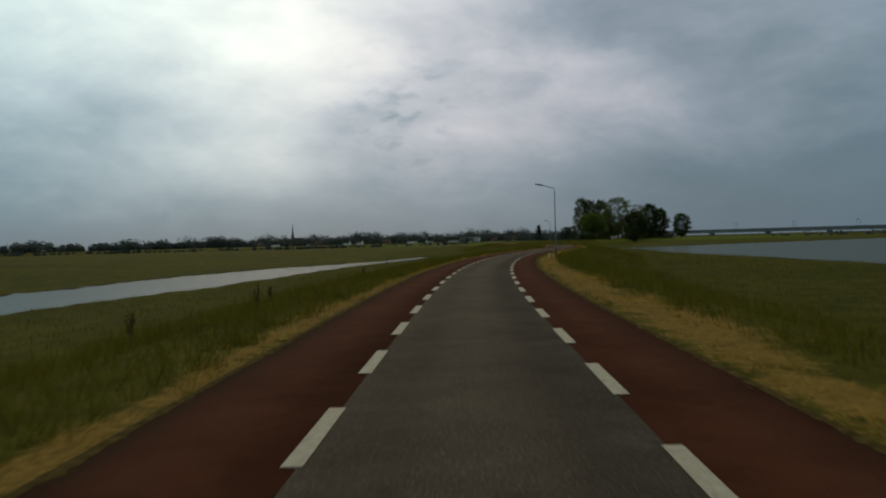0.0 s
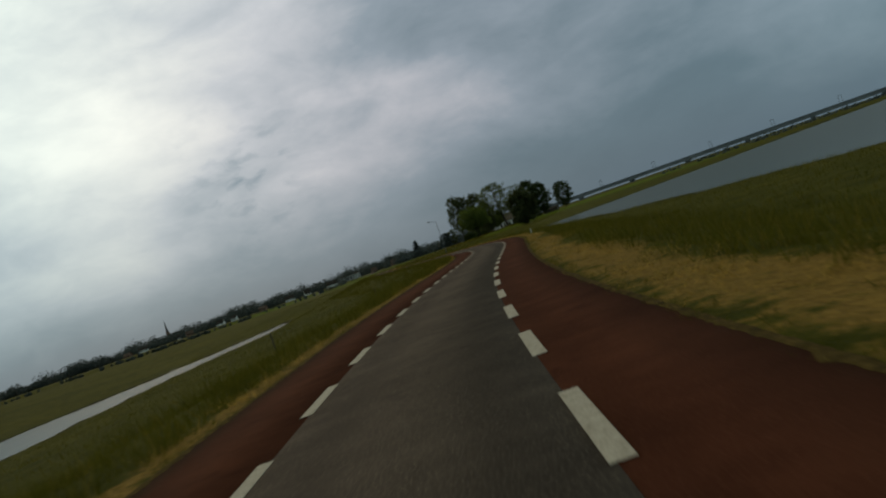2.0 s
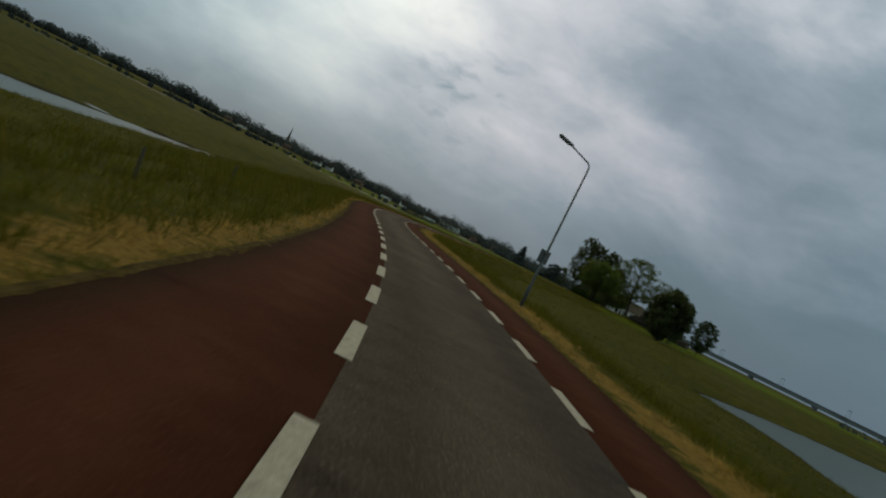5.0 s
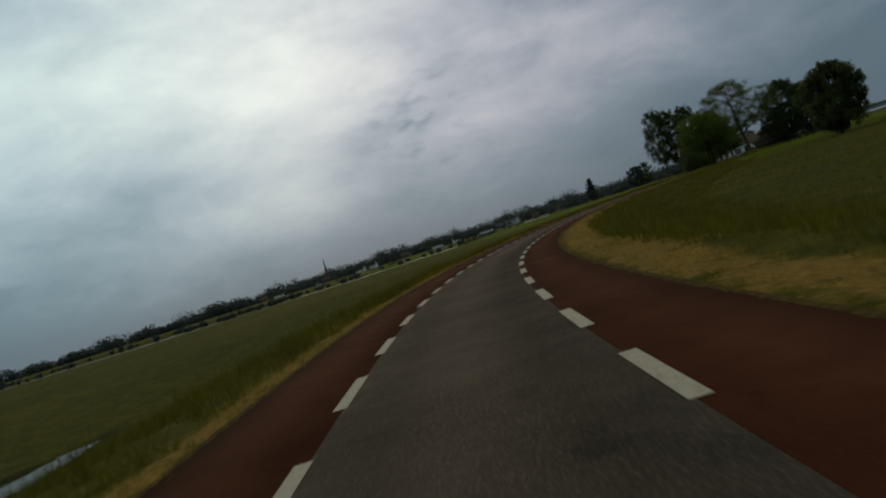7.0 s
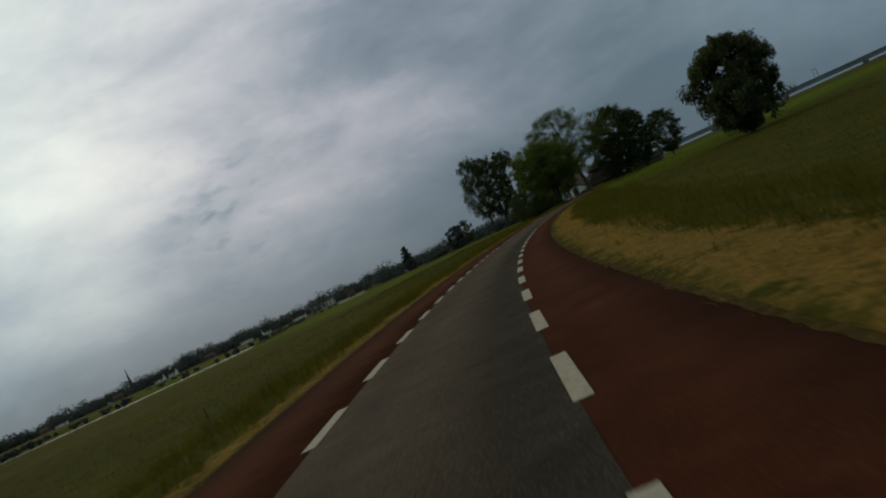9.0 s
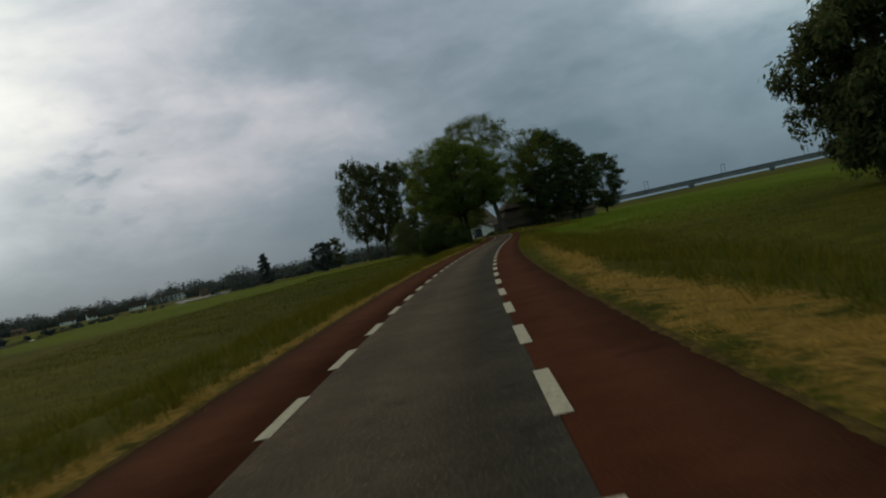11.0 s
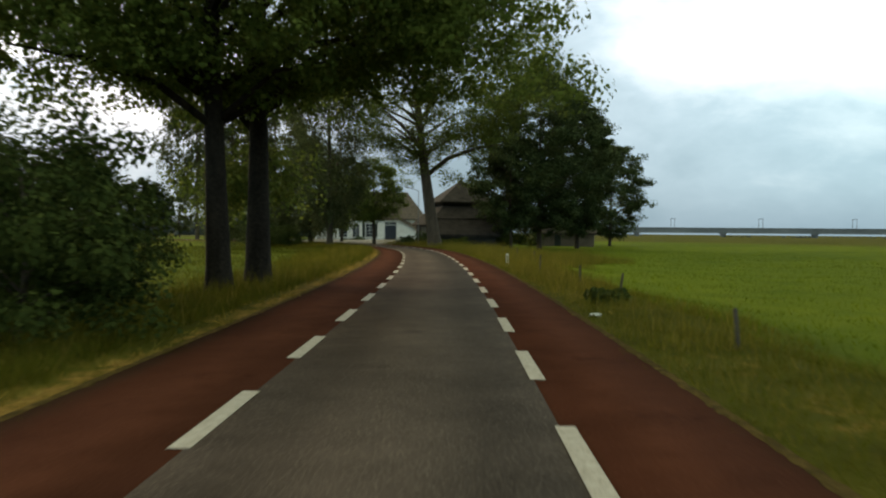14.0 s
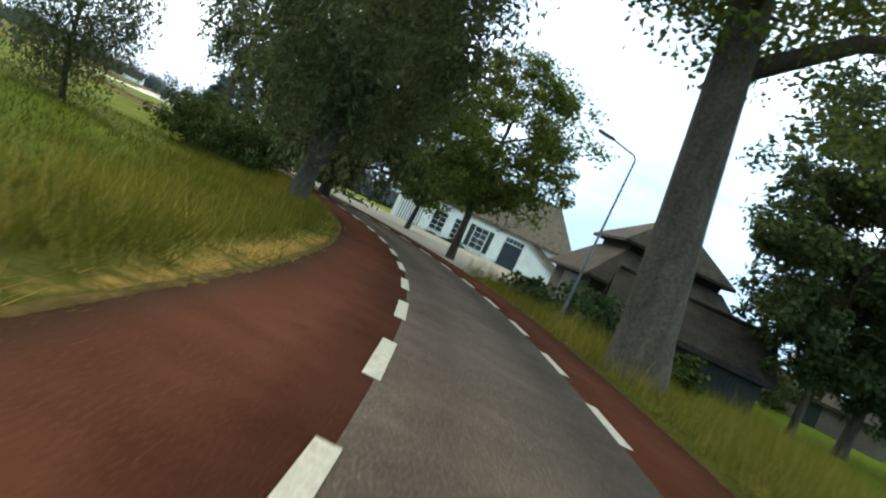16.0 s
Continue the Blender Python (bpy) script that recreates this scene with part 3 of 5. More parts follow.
def relief(x, y, s, o):
    e = np.where(o > 0, o - EDGE_R, -o - EDGE_L)
    farm = smooth(s, 395.0, 450.0) * np.where(o < 0, 1 - smooth(e, 30.0, 60.0), 1.0)
    floor = -1.55 * (1 - farm) - 0.62 * farm
    bank = -0.02 - 0.10 * smooth(e, 0.0, 1.6) + (floor + 0.12) * smooth(e, 1.6, 9.5 - 2.5 * farm)
    lumps = 0.10 * np.sin(x * 0.31 + 1.3 * np.sin(y * 0.17)) * np.sin(y * 0.27) + 0.05 * np.sin(x * 0.9 + y * 0.7)
    z = bank + lumps * smooth(e, 0.6, 4.0) * (1 - 0.8 * smooth(e, 90.0, 200.0))
    z = np.where(e < 0.0, -0.05, z)
    dry = np.maximum(-river_wetness(x, y), 0.0)
    beyond = np.maximum(e - 9.5, 0.01)
    fall = np.where(x > np.interp(y, [-400, 30, 130, 246], [-160, -55, -44.5, -18.2]), beyond / (beyond + dry), 1 - smooth(dry, 0.0, 70.0)) * (o < 0) * (1 - smooth(y, 262.0, 320.0))
    z = z + (RIVER_Z + 0.08 - floor) * fall * smooth(e, 6.0, 12.0)
    river = river_wetness(x, y)
    wet = np.where(river > -7.0, -9.0, wetness(x, y))
    z = np.where(river > 0, RIVER_Z - 0.8 * smooth(river, 0.0, 3.0), z)
    z = z * (1 - smooth(wet, -7.0, 0.0)) + WATER_Z * smooth(wet, -7.0, 0.0)
    return np.where(wet > 0, WATER_Z - 0.8 * smooth(wet, 0.0, 3.0), z)


def spread(lo, hi, step, far, grow):
    """Even steps from lo to hi, then ever longer ones out to far on both sides."""
    steps, d = [], step
    while sum(steps) < far:
        d *= grow
        steps.append(d)
    out = np.cumsum(steps)
    return np.concatenate([lo - out[::-1], np.arange(lo, hi + step / 2, step), hi + out])


GX = spread(-60.0, 165.0, 1.8, 4200.0, 1.17)
GY = spread(-45.0, 600.0, 2.0, 4600.0, 1.17)
gx, gy = (a.ravel() for a in np.meshgrid(GX, GY))
gs, go = beside(gx, gy)
gz = relief(gx, gy, gs, go)
nx, ny = len(GX), len(GY)
idx = np.arange(nx * ny).reshape(ny, nx)
quads = np.stack([idx[:-1, :-1], idx[:-1, 1:], idx[1:, 1:], idx[1:, :-1]], -1).reshape(-1, 4)


def grass_traits(me, x, y, s, o):
    """Writes how dry, lush and muddy the ground is at each point."""
    e = np.where(o > 0, o - EDGE_R, -o - EDGE_L)
    wide = np.where(o > 0, 2.0 - 0.45 * smooth(s, 320.0, 380.0), 0.85) * (1 - 0.4 * smooth(s, 425.0, 450.0)) * (1 + 0.22 * np.sin(s * 0.35 + 1.6) + 0.12 * np.sin(s * 0.13)) * (1 - 0.45 * smooth(s, 88.0, 100.0) * (1 - smooth(s, 140.0, 160.0)))
    set_back = 0.75 * smooth(s, 350.0, 395.0) * (o > 0)
    dry = np.clip(1.3 - np.abs(e - set_back - wide / 2) / (wide * 0.62), 0, 1) * (1 - np.where(o > 0, 0.6, 0.2) * smooth(s, 425.0, 450.0))
    lush = np.where(o > 0, smooth(s, 405.0, 455.0), 0.75 * smooth(s, 445.0, 490.0)) * smooth(e, 2.0, 5.0) * smooth(150.0 - e, 0.0, 60.0)
    for name, values in (("verge", dry), ("lush", lush), ("shore", smooth(wetness(x, y), -1.7, -0.3))):
        me.attributes.new(name, "FLOAT", "POINT").data.foreach_set("value", values.astype(np.float32))


ground_mesh = mesh_arrays("ground", np.stack([gx, gy, gz], -1), quads, GROUND)
grass_traits(ground_mesh, gx, gy, gs, go)
ground_mesh.shade_smooth()
tagged(new("ground", ground_mesh), "rough green grassland falling away from the road", "grassland", kind="structure")


def verge(side):
    """The mown shoulder beside the road, which follows its edge closely."""
    ss, ee = np.arange(-60.0, 530.0, 1.0), np.array([0.0, 0.2, 0.45, 0.75, 1.05, 1.4, 1.8, 2.3, 2.9, 3.4])
    s, e = (a.ravel() for a in np.meshgrid(ss, ee, indexing="ij"))
    o = side * (e + (EDGE_R if side > 0 else EDGE_L))
    p = along(s, o)
    p[:, 2] = relief(p[:, 0], p[:, 1], s, o) + 0.035 * smooth(e, 0.0, 0.5) - 0.16 * smooth(e, 2.5, 3.4)
    k = np.arange(len(ss) * len(ee)).reshape(len(ss), len(ee))
    f = np.stack([k[:-1, :-1], k[:-1, 1:], k[1:, 1:], k[1:, :-1]], -1).reshape(-1, 4)
    me = mesh_arrays("verge", p, f if side > 0 else f[:, ::-1], GROUND)
    grass_traits(me, p[:, 0], p[:, 1], s, o)
    me.shade_smooth()
    tagged(new("verge", me), "mown grassy shoulder with dry straw beside the road", "verge", kind="structure")


verge(1)
verge(-1)


def sheet(name, x0, y0, x1, y1, label, sunk=0.0):
    me = mesh_from(name, [(x0, y0, WATER_Z - sunk), (x1, y0, WATER_Z - sunk), (x1, y1, WATER_Z - sunk), (x0, y1, WATER_Z - sunk)], [(0, 1, 2, 3)], WATER)
    return tagged(new(name, me), label, "water", kind="structure")


sheet("water_lake", 30, -600, 430, 700, "calm grey lake mirroring the overcast sky")
sheet("water_river", -230, -500, -8, 275, "narrow grey river between grassy banks", WATER_Z - RIVER_Z)
sheet("water_stream", -450, 460, 75, 1250, "distant stream shining pale grey", 0.03)
far_water = sheet("water_estuary", -1500, 20, 1500, 240, "wide pale river before the distant bridge", 0.06)
far_water.matrix_world = Matrix(((0.766, -0.643, 0, 737.0), (-0.643, -0.766, 0, 1180.0), (0, 0, 1, 0), (0, 0, 0, 1)))


# ---- road ----
def ribbon(name, s0, s1, o0, o1, z, mat, label, category, thick=0.12):
    ss = np.arange(s0, s1 + 0.1, 2.0)
    n = len(ss)
    top0, top1 = along(ss, o0, z), along(ss, o1, z)
    low0, low1 = along(ss, o0, z - thick), along(ss, o1, z - thick)
    verts = np.concatenate([top0, top1, low0, low1])
    i = np.arange(n - 1)
    f = [np.stack([i, i + n, i + n + 1, i + 1], -1), np.stack([i + 2 * n, i, i + 1, i + 1 + 2 * n], -1), np.stack([i + n, i + 3 * n, i + 3 * n + 1, i + n + 1], -1)]
    me = mesh_arrays(name, verts, np.concatenate(f)[:, ::-1] if o1 < o0 else np.concatenate(f), mat)
    across = np.concatenate([np.full(n, abs(o0)), np.full(n, abs(o1))] * 2)
    if o0 < 0 < o1:
        across[:] = np.concatenate([np.full(n, -o1), np.full(n, o1)] * 2)
    me.attributes.new("across", "FLOAT", "POINT").data.foreach_set("value", across.astype(np.float32))
    return tagged(new(name, me), label, category, kind="structure")


road = ribbon("road", -150, 632, -HALF_LANE - 0.04, HALF_LANE + 0.04, 0.004, ASPHALT, "worn dark grey asphalt lane with pale chippings", "road")
ribbon("pavement_right", -150, 632, HALF_LANE + 0.04, EDGE_R, 0.0, RED_ASPHALT, "dull red asphalt cycle strip beside the lane", "cycle strip")
ribbon("pavement_left", -150, 632, -EDGE_L, -HALF_LANE - 0.04, 0.0, RED_ASPHALT, "dull red asphalt cycle strip beside the lane", "cycle strip")

def soil_edge(side, label):
    """Crumbling soil and roots that creep over the asphalt's edge."""
    rng = np.random.default_rng(31 + side)
    ss = np.arange(-25.0, 600.0, 0.13)
    n = len(ss)
    creep = 0.010 + 0.008 * np.sin(ss * 0.9) + 0.010 * np.sin(ss * 2.7 + 1) + 0.008 * np.sin(ss * 0.23) + 0.026 * rng.normal(size=n)
    creep = np.clip(creep, 0.008, 0.10)
    edge = EDGE_R if side > 0 else EDGE_L
    rows = [along(ss, side * (edge - creep), 0.0015), along(ss, side * (edge - creep * 0.4 + 0.02), 0.0), along(ss, side * (edge + 0.07), 0.0), along(ss, side * (edge + 0.16 + 0.06 * rng.uniform(size=n)), -0.05)]
    rows[1][:, 2] = 0.006 + 0.008 * rng.uniform(size=n)
    rows[2][:, 2] = 0.002 + 0.012 * rng.uniform(size=n)
    i = np.arange(n - 1)
    f = np.concatenate([np.stack([i + k * n, i + (k + 1) * n, i + (k + 1) * n + 1, i + k * n + 1], -1) for k in range(3)])
    me = mesh_arrays("soil_edge", np.concatenate(rows), f if side > 0 else f[:, ::-1], SOIL)
    tagged(new("verge_edge", me), label, "verge", kind="structure")


soil_edge(1, "crumbling dark soil creeping over the asphalt")
soil_edge(-1, "crumbling dark soil creeping over the asphalt")

DASH, STEP, DASH_W = 1.95, 3.90, 0.16
dash_mesh = bpy.data.meshes.new("dash")
bm = boxes(((-DASH_W / 2, -DASH / 2, 0.0), (DASH_W / 2, DASH / 2, 0.005)), bevel=0.002)
bm.to_mesh(dash_mesh)
bm.free()
dash_mesh.materials.append(ROAD_PAINT)
for side, marks in ((-1, ((-150, 195, 2.10), (195, 340, 1.80), (340, 600, 0.07))), (1, ((-150, 197, 0.58), (197, 345, 2.52), (345, 600, 1.72)))):
    line = S + side * HALF_LANE * THETA
    for first, last, phase in marks:
        u = phase + STEP * math.ceil((first - phase) / STEP)
        while u < last:
            s_mid = float(np.interp(u - DASH / 2, line, S))
            at = along(s_mid, side * (HALF_LANE + DASH_W / 2))
            dash = new("marking_dash", dash_mesh)
            dash.parent = road
            dash.location, dash.rotation_euler = (at[0], at[1], 0.0055), (0, 0, float(np.interp(s_mid, S, THETA)))
            u += STEP


def ground_z(x, y):
    s, o = beside([x], [y])
    return float(relief(np.array([x]), np.array([y]), s, o)[0])


# ---- trees ----
def leaf_cards(rng, centres, size, flat=0.5, long=1.6, facing=None):
    """Small leaf-shaped quads round the given points, roughly square to facing where it is given."""
    n = len(centres)
    a = rng.normal(size=(n, 3))
    a[:, 2] *= flat
    if facing is None:
        out = rng.normal(size=(n, 3))
    else:
        out = facing + rng.normal(size=(n, 3)) * 0.38
        out /= np.linalg.norm(out, axis=1, keepdims=True) + 1e-9
        a -= out * (a * out).sum(1, keepdims=True)
    a /= np.linalg.norm(a, axis=1, keepdims=True) + 1e-9
    b = np.cross(a, out)
    b /= np.linalg.norm(b, axis=1, keepdims=True) + 1e-9
    k = (size * rng.uniform(0.6, 1.3, n))[:, None]
    tip, wide = a * k * long / 2, b * k / 2
    bend = np.cross(a, b) * k * 0.18
    v = np.stack([centres - tip, centres + wide + bend, centres + tip, centres - wide + bend], 1).reshape(-1, 3)
    return v, np.arange(4 * n).reshape(n, 4)


def tree(name, place, height, crown_r, crown_low, label, leaf, leaf_size, leaves, seed, trunk_r=0.3, lean=(0.0, 0.0), shape=1.0, clumps=60, droop=0.0, limbs=14, group="", clump_r=0.16, sink=0.15, boughs=(), fronds=(), bark=None):
    """A tapered trunk with limbs, and a crown of leaf clumps at the limbs' ends."""
    rng = np.random.default_rng(seed)
    x, y = place
    z0 = ground_z(x, y)
    base = thing(name, (x, y, z0 - sink), label, "tree", group)
    top = Vector((lean[0], lean[1], height))
    bend = Vector((rng.normal() * 0.25, rng.normal() * 0.25, 0))

    def stem(t):
        return Vector((top.x * t, top.y * t, height * t)) + bend * math.sin(t * math.pi)

    ts = [0, 0.015, 0.05, 0.15, 0.3, 0.45, 0.6, 0.75, 0.9]
    rad = [trunk_r * 1.45, trunk_r * 1.2, trunk_r * 1.02] + [trunk_r * (1 - 0.9 * t) for t in ts[3:]]
    verts, faces = tube([stem(t) for t in ts], rad, 10)
    low_t = crown_low / height
    mid = (height + crown_low) / 2
    half = (height - crown_low) / 2
    tips = []
    golden = 2.39996
    for i in range(clumps):
        f = (i + 0.5) / clumps
        zz = mid + half * 0.94 * (2 * f - 1)
        prof = math.sqrt(max(0.0, 1 - abs(2 * f - 1) ** (2.0 * shape)))
        if shape < 0.8:
            prof = (1 - f) ** 0.7 * min(1.0, 0.35 + 3 * f)
        w = golden * i + rng.normal() * 0.35
        r = crown_r * prof * rng.uniform(0.5, 1.05)
        c = stem(min(zz / height, 0.97))
        tips.append(Vector((c.x + r * math.cos(w), c.y + r * math.sin(w), zz + rng.normal() * 0.35 - droop * r * 0.3)))
    step = max(1, clumps // limbs)
    for i in range(0, clumps, step):
        tip = tips[i]
        t0 = max(low_t * 0.75, min(0.85, (tip.z - 0.45 * (Vector((tip.x, tip.y, 0)) - Vector((stem(0.5).x, stem(0.5).y, 0))).length) / height))
        s0 = stem(t0)
        r0 = trunk_r * (1 - 0.85 * t0) * 0.55 * min(1.0, (16 / limbs) ** 0.6)
        m = s0.lerp(tip, 0.5) + Vector((0, 0, 0.06 * height * rng.uniform(0.1, 0.6)))
        v2, f2 = tube([s0, s0.lerp(m, 0.5), m, tip], [r0, r0 * 0.8, r0 * 0.55, r0 * 0.18], 6)
        faces += [tuple(a + len(verts) for a in f) for f in f2]
        verts += v2
    tips += [Vector(p) for p in fronds]
    for t0, reach, r0 in boughs:
        s0, reach = stem(t0), Vector(reach)
        v2, f2 = tube([s0, s0 + reach * 0.3 + Vector((0, 0, 0.1 * reach.length)), s0 + reach * 0.65 + Vector((0, 0, 0.08 * reach.length)), s0 + reach], [r0, r0 * 0.85, r0 * 0.6, r0 * 0.2], 8)
        faces += [tuple(a + len(verts) for a in f) for f in f2]
        verts += v2
    bark = bark or BARK
    part("trunk", mesh_from("trunk", verts, faces, bark, smooth=True), bark, base)
    per = max(3, leaves // clumps)
    pts, facing = [], []
    rc = crown_r * clump_r + 0.35
    for tip in tips:
        k = rng.uniform(1.0, 1.7)
        knots = rng.uniform(-0.75, 0.75, size=(6, 3)) * np.array([1, 1, 0.6])
        g = rng.normal(size=(per, 3))
        g /= np.linalg.norm(g, axis=1, keepdims=True)
        out = g * 0.8 + np.array([0, 0, 0.55])
        g *= rng.uniform(0.05, 1.0, (per, 1)) ** 0.45
        which = rng.integers(0, 6, per)
        out += knots[which] * 0.5
        g = g * rng.uniform(0.35, 0.62, 6)[which][:, None] + knots[which]
        g = g * np.array([rc, rc, rc * (0.75 + droop * 1.2)]) * k
        if droop:
            g[:, 2] -= np.abs(rng.normal(size=per)) * droop * 1.6
        pts.append(np.array(tip) + g)
        facing.append(out)
    pts, facing = np.concatenate(pts), np.concatenate(facing)
    pts, facing = pts[pts[:, 2] > 0.4], facing[pts[:, 2] > 0.4]
    v, f = leaf_cards(rng, pts, leaf_size, 0.6 if not droop else 2.2, 1.5 if not droop else 2.6, facing)
    part("crown", mesh_arrays("crown", v, f, leaf), leaf, base)
    return base


ROADSIDE = "trees round the farm"
tree("ash_tree", (70.5, 458.2), 16.4, 7.0, 5.2, "big leafy ash tree leaning over the roadside", LEAF_ASH, 0.11, 66000, 11, 0.33, (-0.6, -1.2), 1.5, 170, group=ROADSIDE, clump_r=0.10, limbs=26, bark=SHADED_ASH_BARK,
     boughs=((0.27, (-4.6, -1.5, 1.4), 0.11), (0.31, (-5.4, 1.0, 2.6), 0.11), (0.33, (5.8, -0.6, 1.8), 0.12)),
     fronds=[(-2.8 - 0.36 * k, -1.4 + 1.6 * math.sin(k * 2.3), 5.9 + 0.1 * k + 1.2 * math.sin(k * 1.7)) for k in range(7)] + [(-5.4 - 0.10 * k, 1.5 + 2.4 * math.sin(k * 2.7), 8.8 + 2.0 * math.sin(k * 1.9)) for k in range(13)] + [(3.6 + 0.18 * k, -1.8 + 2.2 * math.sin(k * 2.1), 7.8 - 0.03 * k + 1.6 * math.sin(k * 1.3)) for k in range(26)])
tree("ash_tree", (71.8, 460.0), 15.6, 6.6, 5.4, "big leafy ash tree on the grassy verge", LEAF_ASH, 0.11, 72000, 12, 0.37, (0.2, 0.6), 1.5, 170, group=ROADSIDE, clump_r=0.10, limbs=26, bark=SHADED_ASH_BARK,
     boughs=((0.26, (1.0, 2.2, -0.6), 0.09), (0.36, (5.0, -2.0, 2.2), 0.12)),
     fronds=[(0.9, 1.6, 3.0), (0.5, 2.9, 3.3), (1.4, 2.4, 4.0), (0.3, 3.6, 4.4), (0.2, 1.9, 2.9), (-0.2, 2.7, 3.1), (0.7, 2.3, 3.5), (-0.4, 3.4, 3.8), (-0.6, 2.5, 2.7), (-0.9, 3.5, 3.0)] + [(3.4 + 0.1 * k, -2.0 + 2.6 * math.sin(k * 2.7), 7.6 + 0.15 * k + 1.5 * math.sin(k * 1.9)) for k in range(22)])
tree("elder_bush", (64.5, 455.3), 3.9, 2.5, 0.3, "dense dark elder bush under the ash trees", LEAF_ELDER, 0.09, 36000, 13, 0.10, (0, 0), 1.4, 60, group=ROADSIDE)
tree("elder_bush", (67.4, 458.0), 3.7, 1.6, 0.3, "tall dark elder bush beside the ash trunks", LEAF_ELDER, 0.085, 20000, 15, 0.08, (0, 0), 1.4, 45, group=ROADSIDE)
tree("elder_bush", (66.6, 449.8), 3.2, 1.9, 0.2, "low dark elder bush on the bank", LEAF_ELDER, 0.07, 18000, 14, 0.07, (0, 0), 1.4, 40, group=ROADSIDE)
tree("willow_tree", (89.9, 522.4), 20.5, 5.0, 3.2, "weeping willow with drooping twigs by the road", LEAF_WILLOW, 0.12, 37000, 21, 0.34, (-0.1, 0.4), 1.0, 140, 0.5, group=ROADSIDE, clump_r=0.14, boughs=((0.01, (1.1, 1.3, 6.5), 0.24), (0.01, (-0.8, 0.7, 6.5), 0.20)))
tree("willow_tree", (92.0, 540.5), 14.0, 4.8, 2.2, "weeping willow shading the road", LEAF_WILLOW, 0.15, 26000, 22, 0.32, (0.3, 0.3), 1.2, 80, 0.4, group=ROADSIDE, clump_r=0.14)
tree("small_willow", (80.0, 530.5), 9.4, 2.9, 2.4, "small thinly leaved weeping willow at the meadow's edge", LEAF_WILLOW, 0.085, 15000, 26, 0.13, (-0.5, 0.2), 1.1, 60, 0.9, group=ROADSIDE, clump_r=0.16)
tree("tall_willow", (81.5, 584.0), 33.0, 6.4, 8.0, "tall thin weeping willow beyond the bend", LEAF_WILLOW, 0.26, 14000, 23, 0.36, (-0.4, 0), 1.2, 90, 0.6, group=ROADSIDE, clump_r=0.13)
tree("tall_willow", (88.0, 587.0), 31.0, 6.6, 6.0, "very tall grey-green willow beyond the bend", LEAF_WILLOW, 0.28, 15000, 24, 0.48, (-0.4, 0), 1.2, 110, 0.3, group=ROADSIDE, clump_r=0.13)
tree("tall_willow", (96.5, 592.0), 31.0, 6.4, 6.0, "very tall willow beside the farmhouse", LEAF_WILLOW, 0.30, 16000, 25, 0.5, (0.3, 0), 1.2, 110, 0.3, group=ROADSIDE, clump_r=0.13)
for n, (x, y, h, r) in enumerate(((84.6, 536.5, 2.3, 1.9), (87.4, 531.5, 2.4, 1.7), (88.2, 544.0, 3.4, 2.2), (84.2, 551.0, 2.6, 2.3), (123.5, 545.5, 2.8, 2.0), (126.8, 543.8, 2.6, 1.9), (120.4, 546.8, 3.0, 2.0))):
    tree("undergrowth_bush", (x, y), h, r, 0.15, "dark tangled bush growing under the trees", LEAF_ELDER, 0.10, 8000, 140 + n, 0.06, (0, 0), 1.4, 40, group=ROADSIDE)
tree("linden_tree", (98.4, 533.0), 10.6, 4.0, 3.0, "round linden tree before the white farmhouse", LEAF_ASH, 0.14, 26000, 31, 0.22, (0, 0), 1.1, 90, group=ROADSIDE)
tree("linden_tree", (99.3, 552.0), 10.4, 4.2, 3.0, "round linden tree beside the farmhouse gate", LEAF_ASH, 0.17, 18000, 32, 0.22, (0, 0), 1.1, 80, group=ROADSIDE)
tree("hedge_tree", (92.0, 572.0), 10.0, 5.0, 0.8, "dense dark tree where the road bends away", LEAF_DARK, 0.30, 9000, 33, 0.25, (0, 0), 1.3, 70, group=ROADSIDE)
tree("poplar_tree", (98.0, 511.2), 27.5, 10.5, 9.0, "tall old poplar with a thick leaning trunk", LEAF_POPLAR, 0.135, 70000, 41, 0.66, (-2.9, 1.0), 1.0, 250, limbs=34, group=ROADSIDE, clump_r=0.11,
     boughs=((0.36, (-4.5, 0.5, 4.0), 0.16), (0.46, (3.5, -2.5, 6.0), 0.15), (0.33, (-3.0, -3.0, 3.0), 0.12), (0.27, (7.5, -2.0, 3.4), 0.26)),
     fronds=[(2.6 + 0.27 * k, -1.2 + 1.5 * math.sin(k * 2.1), 11.0 + 0.16 * k + 1.4 * math.sin(k * 1.3)) for k in range(22)] + [(6.0 + 0.3 * k, -1.5 + 2.6 * math.sin(k * 2.3), 18.5 + 3.4 * math.sin(k * 1.7)) for k in range(26)] + [(-2.6, -0.6, 7.6), (-1.8, 0.4, 8.2), (0.9, -0.8, 6.9), (1.6, -0.5, 7.4), (-3.6, -1.0, 9.2)])
tree("alder_tree", (119.4, 527.8), 24.0, 7.8, 2.4, "tall dark dense alder tree beside the barn", LEAF_DARK, 0.21, 72000, 51, 0.34, (0, 0), 0.8, 170, group=ROADSIDE, limbs=40, clump_r=0.15)
tree("alder_tree", (127.8, 532.0), 21.0, 5.6, 2.2, "dark dense alder tree at the pasture's edge", LEAF_DARK, 0.21, 54000, 52, 0.30, (0, 0), 0.8, 150, group=ROADSIDE, limbs=34, clump_r=0.15)
tree("alder_tree", (113.6, 524.6), 14.0, 4.8, 3.0, "smaller dark alder tree before the barn", LEAF_DARK, 0.20, 26000, 54, 0.2, (0, 0), 0.8, 110, group=ROADSIDE, limbs=20, clump_r=0.16)
